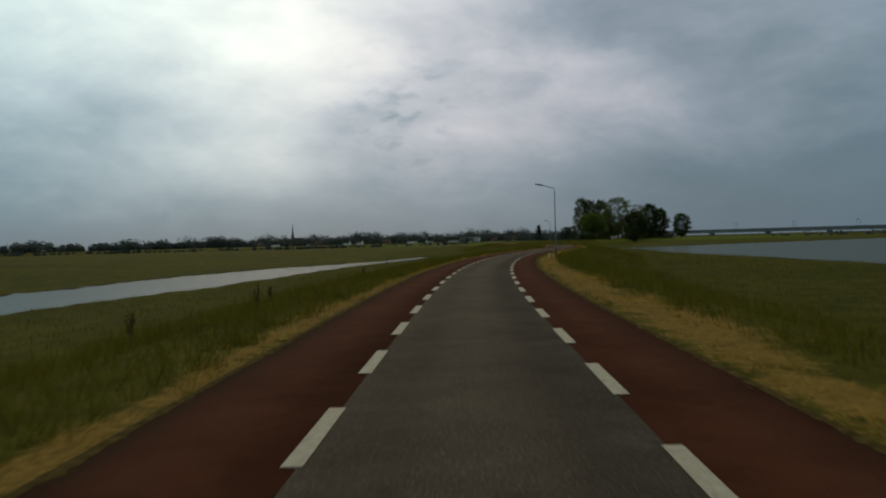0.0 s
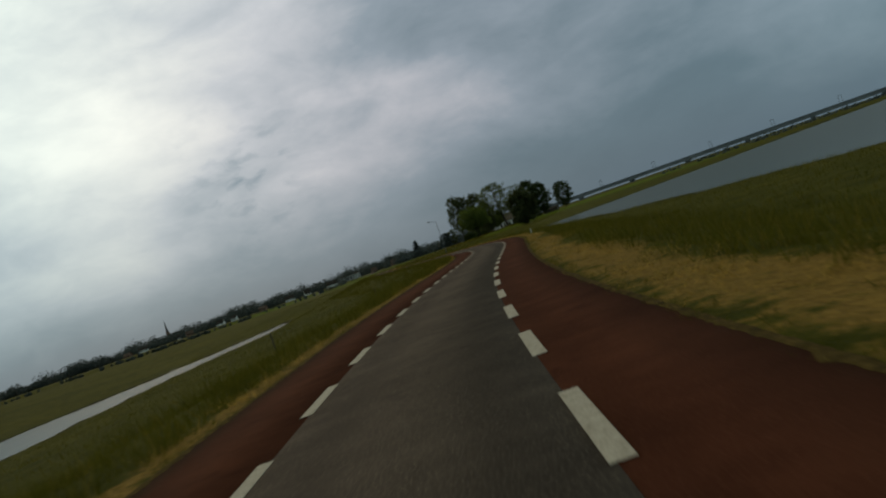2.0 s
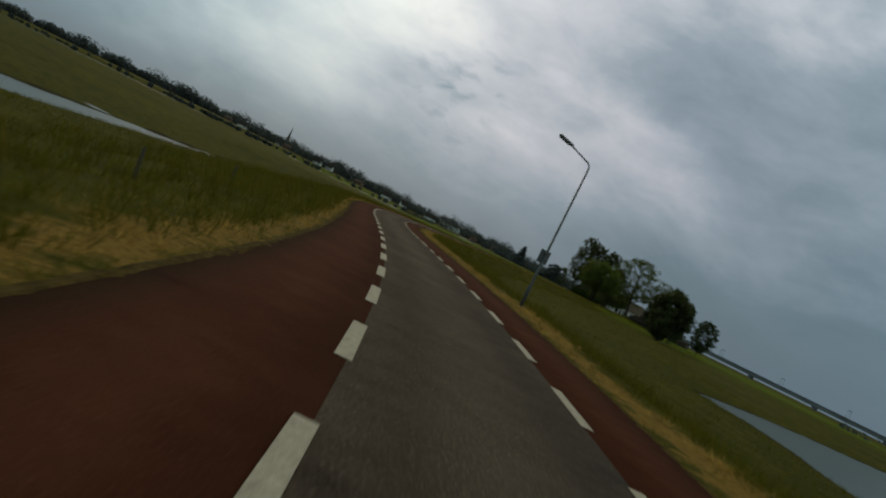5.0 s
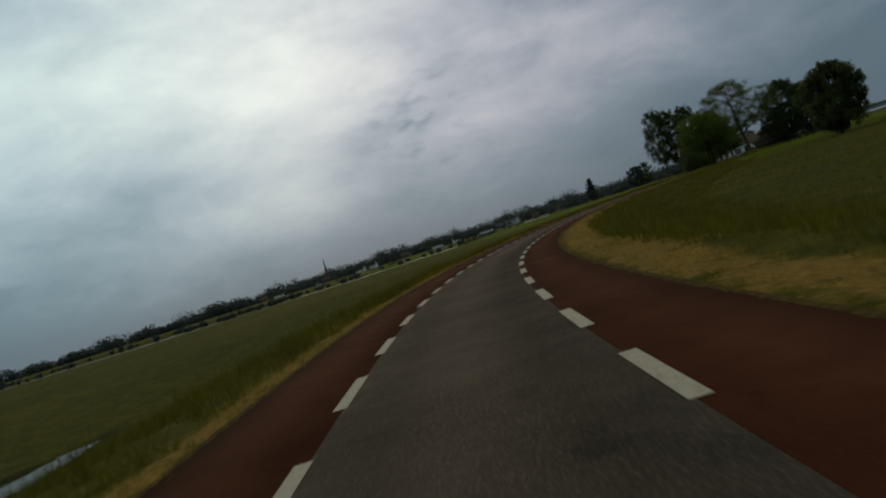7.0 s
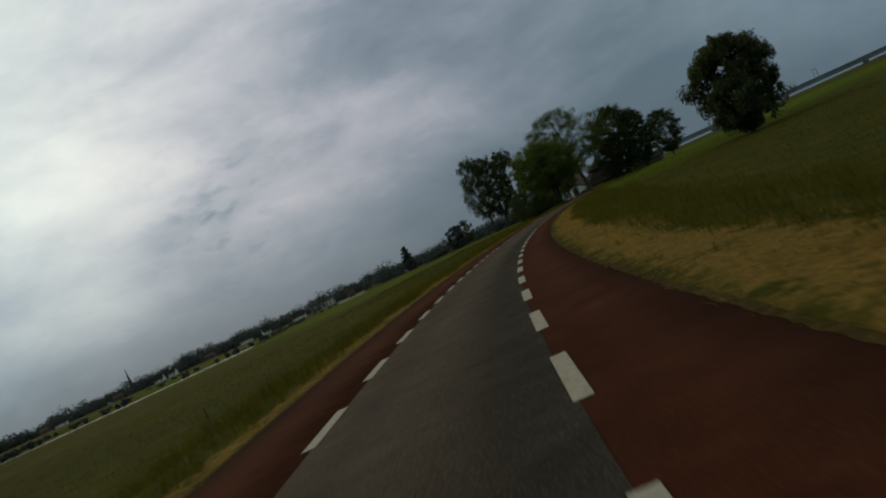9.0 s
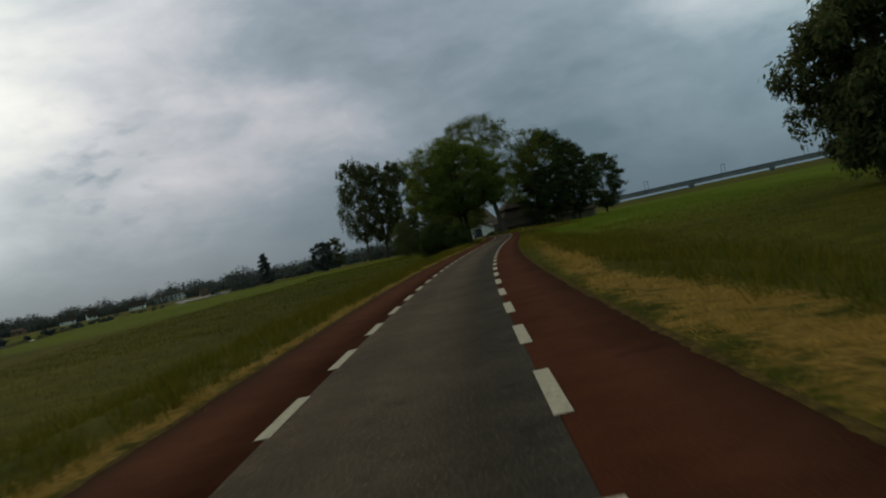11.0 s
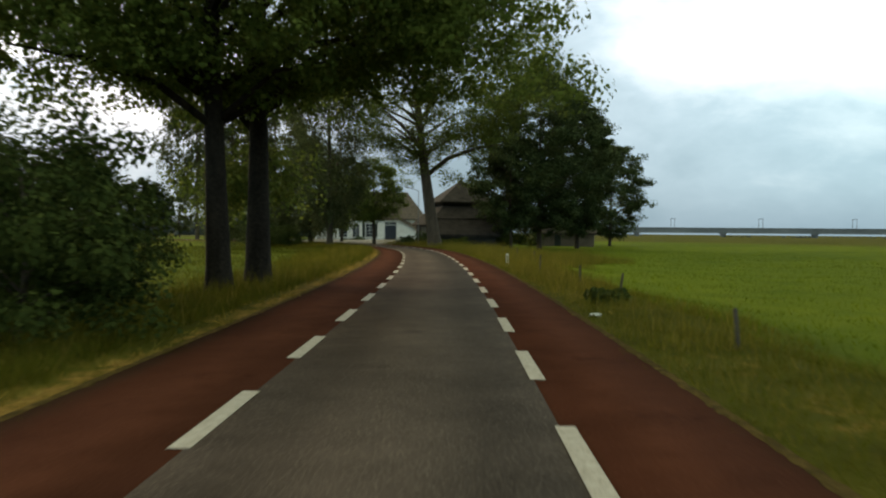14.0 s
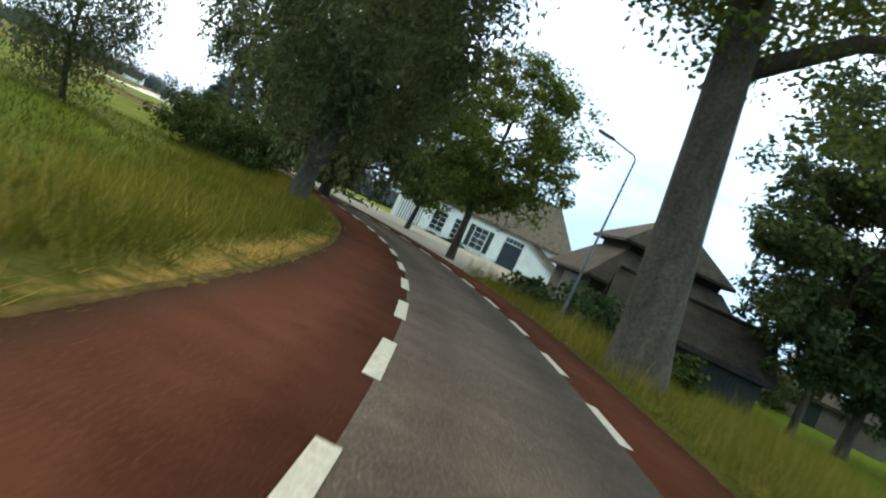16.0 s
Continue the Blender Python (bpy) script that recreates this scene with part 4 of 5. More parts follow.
tree("alder_tree", (147.4, 552.7), 18.0, 6.4, 1.8, "dark round alder tree standing in the pasture", LEAF_DARK, 0.24, 28000, 53, 0.27, (0, 0), 0.9, 130, group=ROADSIDE, limbs=30)
tree("pollard_willow", (81.6, 390.0), 15.6, 5.8, 1.8, "broad grey-green willow alone in the field", LEAF_WILLOW, 0.24, 40000, 61, 0.35, (0.5, 0), 1.2, 120, 0.2, clump_r=0.17, limbs=24)
tree("lombardy_poplar", (64.0, 774.0), 17.5, 5.0, 0.8, "dark pointed tree far across the meadow", LEAF_HAZED, 0.7, 4000, 71, 0.4, (0, 0), 0.6, 60)
tree("field_tree", (77.0, 652.0), 11.0, 4.6, 0.8, "round dark tree by the far ditch", LEAF_HAZED, 0.55, 3500, 72, 0.3, (0, 0), 1.2, 50)
tree("field_tree", (84.0, 660.0), 12.5, 4.0, 2.0, "thin light tree by the far ditch", LEAF_WILLOW, 0.45, 2500, 73, 0.2, (0, 0), 1.0, 50)


def woods(name, belts, leaf, size, seed, label):
    """A far belt of trees, as one heap of leaf clumps with an uneven skyline."""
    rng = np.random.default_rng(seed)
    pts, out = [], []
    for (x0, y0), (x1, y1), tall, deep, count in belts:
        length = math.hypot(x1 - x0, y1 - y0)
        trees = max(3, int(length / 2.6))
        for _ in range(trees):
            t, d = rng.uniform(), rng.uniform(-deep, deep)
            cx, cy = x0 + (x1 - x0) * t - (y1 - y0) / length * d, y0 + (y1 - y0) * t + (x1 - x0) / length * d
            h = tall * rng.uniform(0.55, 1.1) * (1 + 0.15 * math.sin(t * 19) + 0.1 * math.sin(t * 47))
            n = max(8, count // trees)
            r = h * rng.uniform(0.45, 0.8)
            g = rng.normal(size=(n, 3))
            g *= rng.uniform(0.1, 1.0, (n, 1)) ** 0.4 / np.linalg.norm(g, axis=1, keepdims=True)
            p = np.stack([cx + g[:, 0] * r, cy + g[:, 1] * r, -1.6 + h * np.clip(0.42 + g[:, 2] * 0.58, 0.02, 1.0)], -1)
            pts.append(p)
            out.append(g + np.array([0, 0, 0.3]))
    v, f = leaf_cards(rng, np.concatenate(pts), size, 0.7, 1.2, np.concatenate(out))
    return tagged(new(name, mesh_arrays(name, v, f, leaf)), label, "woods", kind="stuff")


def polar(az, dist, cx=0.0, cy=0.0):
    return (cx + dist * math.sin(radians(az)), cy + dist * math.cos(radians(az)))


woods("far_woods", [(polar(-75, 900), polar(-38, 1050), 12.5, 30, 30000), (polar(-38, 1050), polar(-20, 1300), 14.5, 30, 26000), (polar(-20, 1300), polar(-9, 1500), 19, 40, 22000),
                    (polar(-9, 1500), polar(3, 1450), 22, 40, 20000), (polar(3, 1450), polar(14, 1500), 20, 40, 14000)], LEAF_HAZED, 2.1, 81, "low dark belt of distant trees on the horizon")
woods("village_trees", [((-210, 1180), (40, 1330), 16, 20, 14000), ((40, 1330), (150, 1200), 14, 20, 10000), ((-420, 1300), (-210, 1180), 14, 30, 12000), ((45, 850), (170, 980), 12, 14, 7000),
                        ((110, 700), (180, 780), 8, 8, 5000), ((66, 770), (110, 760), 5, 3, 2400)], LEAF_HAZED, 1.35, 82, "dark trees among distant village houses")
woods("far_shore_bushes", [((180, 420), (700, 860), 4.0, 30, 1500), ((420, 500), (900, 850), 5.5, 30, 1800), ((700, 300), (1100, 560), 6, 40, 1500), ((330, 1270), (420, 1200), 2.6, 6, 500), ((505, 1130), (560, 1085), 3.2, 6, 400), ((610, 1040), (740, 930), 2.6, 6, 700), ((800, 880), (840, 846), 4.0, 6, 300), ((900, 795), (1010, 703), 2.8, 6, 600)], LEAF_HAZED, 1.3, 83, "scattered low bushes on the far shore")

reeds = []
for (x0, y0), (x1, y1) in zip(STREAM[:9], STREAM[1:9]):
    d = math.hypot(x1 - x0, y1 - y0)
    nx_, ny_ = -(y1 - y0) / d * 36, (x1 - x0) / d * 36
    reeds.append(((x0 + nx_, y0 + ny_), (x1 + nx_, y1 + ny_), 1.9, 14, int(30 * d)))
woods("reed_belt", reeds, LEAF_HAZED, 1.1, 84, "dark reeds and low bushes along the far bank")


# ---- street lamps, posts ----
def street_lamp(x, y, turn, label, sign=False, extra=0.0):
    z = ground_z(x, y)
    lamp = thing("street_lamp", (x, y, z - 0.1), label, "street lamp", "lamps along the road", turn)
    h = 5.55 + extra - z
    part("pole", tube_mesh("pole", [(0, 0, 0), (0, 0, 0.9), (0, 0, 0.92), (0, 0, 1.0), (0, 0, h)], [0.072, 0.072, 0.072, 0.050, 0.034], STEEL, 10), STEEL, lamp)
    pts = [(0, 0, h - 0.02)] + [(-0.28 * (1 - math.cos(a)), 0, h + 0.24 * math.sin(a)) for a in (0.3, 0.7, 1.1, 1.5)] + [(-0.8, 0, h + 0.40), (-1.0, 0, h + 0.46)]
    part("arm", tube_mesh("arm", pts, [0.034] + [0.029] * 6, STEEL, 8), STEEL, lamp)
    bm = boxes(((-0.34, -0.085, -0.05), (0.34, 0.085, 0.05)), bevel=0.03)
    bmesh.ops.transform(bm, matrix=Matrix.Translation((-1.28, 0, h + 0.53)) @ Matrix.Rotation(radians(12), 4, "Y"), verts=bm.verts)
    head = part("luminaire", bm, GREY_PANEL, lamp, "flat grey lamp head")
    bm = boxes(((-0.29, -0.065, -0.075), (0.18, 0.065, -0.052)), bevel=0.008)
    bmesh.ops.transform(bm, matrix=Matrix.Translation((-1.28, 0, h + 0.53)) @ Matrix.Rotation(radians(12), 4, "Y"), verts=bm.verts)
    part("diffuser", bm, LAMP_GLASS, head, "pale clear lamp cover")
    if sign:
        plate = part("sign_plate", boxes(((-0.21, 0.07, 1.86), (0.21, 0.10, 2.36)), bevel=0.008), GREY_PANEL, lamp, "bare grey back of a small sign")
        for z1 in (1.98, 2.20):
            part("clamp", boxes(((-0.06, -0.06, z1), (0.06, 0.075, z1 + 0.04))), STEEL, plate)
    return lamp


street_lamp(6.6, 47.8, radians(-20), "grey steel street lamp beside the bend")
street_lamp(18.9, 181.2, radians(20), "grey steel street lamp with a small sign on its pole", sign=True)
street_lamp(99.3, 519.6, radians(-40), "grey steel street lamp before the farm", extra=0.5)


def marker_post(s, o, tall, wide):
    """A flat white post whose two legs leave a slot below a solid head."""
    x, y = along(s, o)[:2]
    post = thing("marker_post", (x, y, ground_z(x, y) - 0.05), "slim white slotted marker post in the verge", "marker post", "marker posts", math.atan2(*(along(s + 1, o)[:2] - along(s - 1, o)[:2])[::-1]) - math.pi / 2)
    w, leg = wide / 2, wide * 0.26
    for x0 in (-w, w - leg):
        part("leg", boxes(((x0, -0.018, 0), (x0 + leg, 0.018, tall - 0.08)), bevel=0.006), PLASTIC_WHITE, post)
    part("head", boxes(((-w, -0.02, tall - 0.08), (w, 0.02, tall)), bevel=0.01), PLASTIC_WHITE, post)


for s, o, tall, wide in ((47.6, 3.7, 0.48, 0.09), (119.3, 4.1, 0.48, 0.08), (484.9, 3.5, 0.66, 0.11)):
    marker_post(s, o, tall, wide)


def fence_post(s, o, tall, thick=0.036):
    x, y = along(s, o)[:2]
    v, f = tube([(0, 0, -0.2), (0.01, 0, tall * 0.6), (0.02, 0.01, tall - 0.04), (0.02, 0.01, tall)], [thick, thick * 0.95, thick * 0.9, thick * 0.55], 8)
    ob = new("fence_post", mesh_from("fence_post", v, f, POST_WOOD))
    ob.location = (x, y, ground_z(x, y))
    ob.rotation_euler = (0.06 * math.sin(s * 3.1), 0.06 * math.cos(s * 1.7), s)
    tagged(ob, "weathered wooden fence post in tall grass", "fence post", "fence posts")


def dock_weed(s, o, tall, seed):
    """A dead upright weed: a few thin stems with ragged brown seed heads."""
    rng = np.random.default_rng(seed)
    x, y = along(s, o)[:2]
    weed = thing("dock_weed", (x, y, ground_z(x, y) - 0.05), "tall dead brown dock weed standing in the grass", "weed", "dead weeds on the bank")
    pts = []
    for k in range(4):
        a, h = rng.uniform(0, 6.3), tall * rng.uniform(0.65, 1.0)
        tip = Vector((0.09 * math.cos(a), 0.09 * math.sin(a), h))
        part("stem", tube_mesh("stem", [(0, 0, 0), tip * 0.5 + Vector((0.02, 0, 0.05)), tip], [0.012, 0.009, 0.004], POST_WOOD, 5), POST_WOOD, weed)
        t = rng.uniform(0.45, 1.0, 60)[:, None]
        pts.append(np.array(tip) * t + rng.normal(size=(60, 3)) * 0.016)
    v, f = leaf_cards(rng, np.concatenate(pts), 0.03, 1.2, 1.6)
    part("seed_head", mesh_arrays("seed_head", v, f, SEED_BROWN), SEED_BROWN, weed, "rust brown seed heads")


for n, (s, o, tall) in enumerate(((0.0, -7.6, 0.95), (9.0, -7.4, 1.05), (12.5, -7.9, 0.7), (27.0, -7.0, 0.8), (311.0, -10.0, 0.9))):
    dock_weed(s, o, tall, 300 + n)
for s, o, tall in ((42.7, -8.6, 1.35), (64.0, -9.0, 1.2), (84.0, -9.4, 1.3), (108.0, -9.0, 1.1), (166.7, -5.6, 0.55), (177.4, -6.2, 0.55), (311.0, -13.0, 1.1), (332.0, -12.0, 1.0),
                   (450.5, 5.0, 0.78), (459.6, 4.5, 0.62), (469.8, 5.1, 0.58), (474.2, 4.8, 0.66), (478.8, 4.1, 0.80), (490.5, 5.6, 0.7), (499.5, 6.0, 0.7), (508.0, 6.4, 0.7)):
    fence_post(s, o, tall)


# ---- farm ----
def gable_house(name, a, b, deep, eave, ridge, label, wall_mat, roof_mat, hip=0.0, over=0.4):
    """A house with its front wall from a to b. Returns it and its width; x runs along the front, y goes back."""
    a, b = Vector((*a, 0)), Vector((*b, 0))
    w = (b - a).length
    turn = math.atan2(b.y - a.y, b.x - a.x)
    house = thing(name, (a.x, a.y, min(ground_z(a.x, a.y), ground_z(b.x, b.y)) - 0.05), label, "house", turn=turn)
    t = 0.25
    part("wall_back", boxes(((0, deep - t, 0), (w, deep, eave))), wall_mat, house)
    for x0 in (0, w - t):
        bm = bmesh.new()
        prof = [(t, 0), (deep - t, 0), (deep - t, eave), (deep / 2, ridge - 0.25 if not hip else eave), (t, eave)]
        front = [bm.verts.new((x0, y, z)) for y, z in prof]
        back = [bm.verts.new((x0 + t, y, z)) for y, z in prof]
        bm.faces.new(front[::-1])
        bm.faces.new(back)
        for i in range(len(prof)):
            j = (i + 1) % len(prof)
            bm.faces.new((front[i], front[j], back[j], back[i]))
        part("wall_side", bm, wall_mat, house)
    x0, x1, y0, y1 = -over, w + over, -over, deep + over
    drop = eave - over * (ridge - eave) / (deep / 2)
    rl, rr = (x0 + hip * deep / 2, x1 - hip * deep / 2) if hip else (x0, x1)
    bm = bmesh.new()
    th = 0.28
    top = [bm.verts.new(p) for p in ((x0, y0, drop + th), (x1, y0, drop + th), (x1, y1, drop + th), (x0, y1, drop + th), (rl, deep / 2, ridge + th), (rr, deep / 2, ridge + th))]
    low = [bm.verts.new(p) for p in ((x0, y0, drop), (x1, y0, drop), (x1, y1, drop), (x0, y1, drop), (rl, deep / 2, ridge), (rr, deep / 2, ridge))]
    for f in ((0, 1, 5, 4), (2, 3, 4, 5), (1, 2, 5), (3, 0, 4)):
        if len(f) == 3 and not hip:
            continue
        bm.faces.new([top[i] for i in f])
        bm.faces.new([low[i] for i in f][::-1])
    for i, j in ((0, 1), (1, 2), (2, 3), (3, 0)) if hip else ((0, 1), (2, 3)):
        bm.faces.new((low[i], low[j], top[j], top[i]))
    if not hip:
        for i, j, k in ((1, 5, 2), (3, 4, 0)):
            bm.faces.new((low[i], low[j], top[j], top[i]))
            bm.faces.new((low[j], low[k], top[k], top[j]))
    roof = part("roof", bm, roof_mat, house)
    part("ridge", tube_mesh("ridge", [(rl + 0.1, deep / 2, ridge + th), (rr - 0.1, deep / 2, ridge + th)], [0.16, 0.16], roof_mat, 8), roof_mat, roof)
    return house, w


def front_wall(house, w, eave, holes, mat, t=0.25):
    """The front wall, in panels round its openings (x0, x1, z0, z1)."""
    x = 0.0
    n = 0
    for x0, x1, z0, z1 in sorted(holes):
        pieces = [((x, 0, 0), (x0, t, eave)), ((x0, 0, z1), (x1, t, eave))]
        if z0 > 0.05:
            pieces.append(((x0, 0, 0), (x1, t, z0)))
        part("wall_front", boxes(*pieces), mat, house)
        x = x1
    part("wall_front", boxes(((x, 0, 0), (w, t, eave))), mat, house)


def sash_window(house, x0, x1, z0, z1, shutters=False, rows=3):
    win = part("window_frame", boxes(((x0, 0.06, z0), (x0 + 0.07, 0.14, z1)), ((x1 - 0.07, 0.06, z0), (x1, 0.14, z1)), ((x0, 0.06, z1 - 0.07), (x1, 0.14, z1)), ((x0, 0.06, z0), (x1, 0.14, z0 + 0.07)),
                                        (((x0 + x1) / 2 - 0.025, 0.07, z0), ((x0 + x1) / 2 + 0.025, 0.13, z1)),
                                        *[((x0, 0.07, z0 + (z1 - z0) * k / rows - 0.025), (x1, 0.13, z0 + (z1 - z0) * k / rows + 0.025)) for k in range(1, rows)]), WHITE_WOOD, house, "white window frame with glazing bars")
    xm = (x0 + x1) / 2
    for a, b in ((x0 + 0.06, xm), (xm, x1 - 0.06)):
        part("pane", boxes(((a, 0.095, z0 + 0.06), (b, 0.105, z1 - 0.06))), GLASS, win)
    part("window_sill", boxes(((x0 - 0.08, -0.09, z0 - 0.09), (x1 + 0.08, 0.06, z0)), bevel=0.01), CONCRETE, win)
    if shutters:
        for a, b in ((x0 - 0.62, x0 - 0.05), (x1 + 0.05, x1 + 0.62)):
            sh = part("shutter", boxes(((a, -0.05, z0), (b, -0.005, z1)), bevel=0.008), PAINT_GREEN, house, "dark green wooden shutter")
            part("panel", boxes(((a + 0.07, -0.062, z0 + 0.1), (b - 0.07, -0.05, (z0 + z1) / 2 - 0.05)), ((a + 0.07, -0.062, (z0 + z1) / 2 + 0.05), (b - 0.07, -0.05, z1 - 0.1))), PAINT_GREEN, sh)


FARM_A, FARM_B = (103.2, 586.0), (122.8, 580.6)
farm, fw = gable_house("farmhouse", FARM_A, FARM_B, 9.0, 4.9, 9.6, "white plastered farmhouse with a brown hipped thatched roof", PLASTER, THATCH, hip=0.55)
door_x = fw * 0.66
front_wall(farm, fw, 4.9, [(0.5, 3.4, 0.0, 3.9), (4.6, 6.3, 1.1, 3.5), (7.2, 8.6, 1.1, 3.5), (9.7, 11.4, 1.1, 3.7), (door_x, door_x + 2.3, 0.0, 4.1)], PLASTER)
gate = part("barn_gate", boxes(((0.5, 0.1, 0.03), (3.4, 0.16, 3.9))), GREY_PANEL, farm, "slatted gate with white upright boards")
for i in range(9):
    part("slat", boxes(((0.56 + i * 0.315, 0.04, 0.06), (0.56 + i * 0.315 + 0.19, 0.1, 3.86)), bevel=0.006), WHITE_WOOD, gate)
for x0, x1, z1, sh in ((4.6, 6.3, 3.52, False), (7.2, 8.6, 3.52, False), (9.7, 11.4, 3.72, True)):
    sash_window(farm, x0, x1, 1.08, z1, sh, 4)
door = part("door", boxes(((door_x + 0.08, 0.08, 0.02), (door_x + 2.22, 0.14, 3.4)), bevel=0.008), PAINT_BLUE, farm, "dark blue wooden double door")
part("door_handle", boxes(((door_x + 0.98, 0.03, 1.1), (door_x + 1.02, 0.08, 1.3))), STEEL, door)
part("seam", boxes(((door_x + 1.14, 0.07, 0.05), (door_x + 1.16, 0.082, 3.36))), BLACK, door)
fan = part("fanlight", boxes(((door_x, 0.06, 3.42), (door_x + 2.3, 0.14, 3.5)), ((door_x, 0.06, 4.02), (door_x + 2.3, 0.14, 4.1)), *[((door_x + k * 0.45, 0.06, 3.5), (door_x + k * 0.45 + 0.05, 0.14, 4.02)) for k in range(6)]), WHITE_WOOD, farm, "white barred fanlight over the door")
part("pane", boxes(((door_x, 0.095, 3.46), (door_x + 2.3, 0.105, 4.06))), GLASS, fan)
bm = boxes(((fw + 0.02, -0.15, 0), (fw + 1.1, 0.35, 1.4)), ((fw + 0.02, -0.1, 1.4), (fw + 0.55, 0.3, 2.7)), bevel=0.03)
part("buttress", bm, PLASTER, farm, "white stepped wall end")
# thatch sweeping low over the far end of the house
bm = bmesh.new()
lip = [bm.verts.new(p) for p in ((door_x + 2.7, -0.5, 4.45), (fw + 1.0, -0.65, 1.75), (fw + 4.2, 2.0, 1.45), (fw + 4.2, 7.0, 1.45), (fw + 1.0, 9.65, 1.75), (door_x + 2.7, 9.5, 4.45))]
peak = bm.verts.new((fw - 2.2, 4.5, 9.95))
for i in range(6):
    bm.faces.new((lip[i], lip[(i + 1) % 6], peak))
bm.faces.new(lip[::-1])
part("low_roof", bm, THATCH, farm, "thatch sweeping down to a low eave")
part("wall_end", boxes(((fw + 0.05, 0.6, 0), (fw + 3.0, 8.4, 1.9))), PLASTER, farm)
part("chimney", boxes(((6.5, 4.1, 8.9), (7.3, 4.9, 10.7)), ((6.42, 4.02, 10.5), (7.38, 4.98, 10.65))), BRICK, farm, "brown brick chimney")

# low pale wall and forecourt before the farmhouse
kerb_line = [tuple(along(s, EDGE_R + 0.12)[:2]) for s in np.arange(541.0, 586.0, 4.0)]
yard = mesh_from("forecourt", [(*p, -0.035) for p in kerb_line + [(95.0, 590.0), (103.0, 586.2), (122.9, 580.8), (110.0, 549.0)]], [tuple(range(len(kerb_line) + 4))], SAND_PAVING)
tagged(new("pavement_forecourt", yard), "pale paved forecourt before the farmhouse", "pavement", kind="structure")


rail = thing("front_railing", (104.5, 583.4, ground_z(112, 581) - 0.05), "low dark iron railing before the farmhouse", "railing", turn=math.atan2(FARM_B[1] - FARM_A[1], FARM_B[0] - FARM_A[0]))
for k in range(10):
    part("post", tube_mesh("post", [(k * 1.9, 0, 0), (k * 1.9, 0, 0.95)], [0.035, 0.03], BLACK, 6), BLACK, rail)
for z1 in (0.5, 0.88):
    part("bar", tube_mesh("bar", [(0, 0, z1), (17.1, 0, z1)], [0.022, 0.022], BLACK, 6), BLACK, rail)

# barn: broad lower roof with a steep pyramid above it
barn = thing("barn", (118.6, 551.5, -0.7), "big dark barn with a pyramid roof of black tiles", "barn", turn=radians(-8))
part("wall", boxes(((-6.0, -5.6, 0), (6.0, 5.6, 3.6))), DARK_BOARD, barn, "tarred black plank walls")


def pyramid(lo, hi, z0, z1, mat, name, label=""):
    bm = bmesh.new()
    ring = [bm.verts.new((x * lo[0], y * lo[1], z0)) for x, y in ((-1, -1), (1, -1), (1, 1), (-1, 1))]
    under = [bm.verts.new((x * lo[0], y * lo[1], z0 - 0.2)) for x, y in ((-1, -1), (1, -1), (1, 1), (-1, 1))]
    peak = [bm.verts.new((x * hi[0], y * hi[1], z1)) for x, y in ((-1, -1), (1, -1), (1, 1), (-1, 1))]
    for i in range(4):
        j = (i + 1) % 4
        bm.faces.new((ring[i], ring[j], peak[j], peak[i]))
        bm.faces.new((under[i], under[j], ring[j], ring[i]))
    bm.faces.new(peak)
    bm.faces.new(under[::-1])
    return part(name, bm, mat, barn, label)


pyramid((6.7, 6.3), (4.0, 3.8), 3.4, 6.2, ROOF_TILE, "lower_roof", "broad skirt of dark tiles")
part("upper_wall", boxes(((-3.8, -3.6, 6.1), (3.8, 3.6, 6.9))), DARK_BOARD, barn)
upper = pyramid((4.6, 4.4), (0.12, 0.12), 6.9, 10.4, ROOF_TILE, "upper_roof", "steep dark tiled pyramid")
part("finial", tube_mesh("finial", [(0, 0, 10.3), (0, 0, 10.7), (0, 0, 11.0)], [0.12, 0.16, 0.03], BLACK, 8), BLACK, upper)
part("door", boxes(((-6.08, -2.2, 0.05), (-6.0, 1.8, 3.0)), bevel=0.01), PAINT_GREEN, barn, "dark green barn door")

outhouse, ow = gable_house("brick_outhouse", (130.6, 549.6), (138.6, 544.2), 4.0, 2.2, 3.0, "low pale brick outhouse behind the alder trees", SHADED_BRICK, ROOF_TILE)
front_wall(outhouse, ow, 2.2, [(3.4, 4.4, 0.0, 2.0)], SHADED_BRICK)
part("door", boxes(((3.4, 0.08, 0.02), (4.4, 0.14, 2.0)), bevel=0.008), PAINT_GREEN, outhouse, "dark green plank door")
shed, sw = gable_house("shed", (105.0, 528.0), (111.8, 525.2), 5.0, 2.0, 3.7, "low dark shed with a tiled roof behind the poplar", DARK_BOARD, ROOF_TILE)
front_wall(shed, sw, 2.0, [], DARK_BOARD)


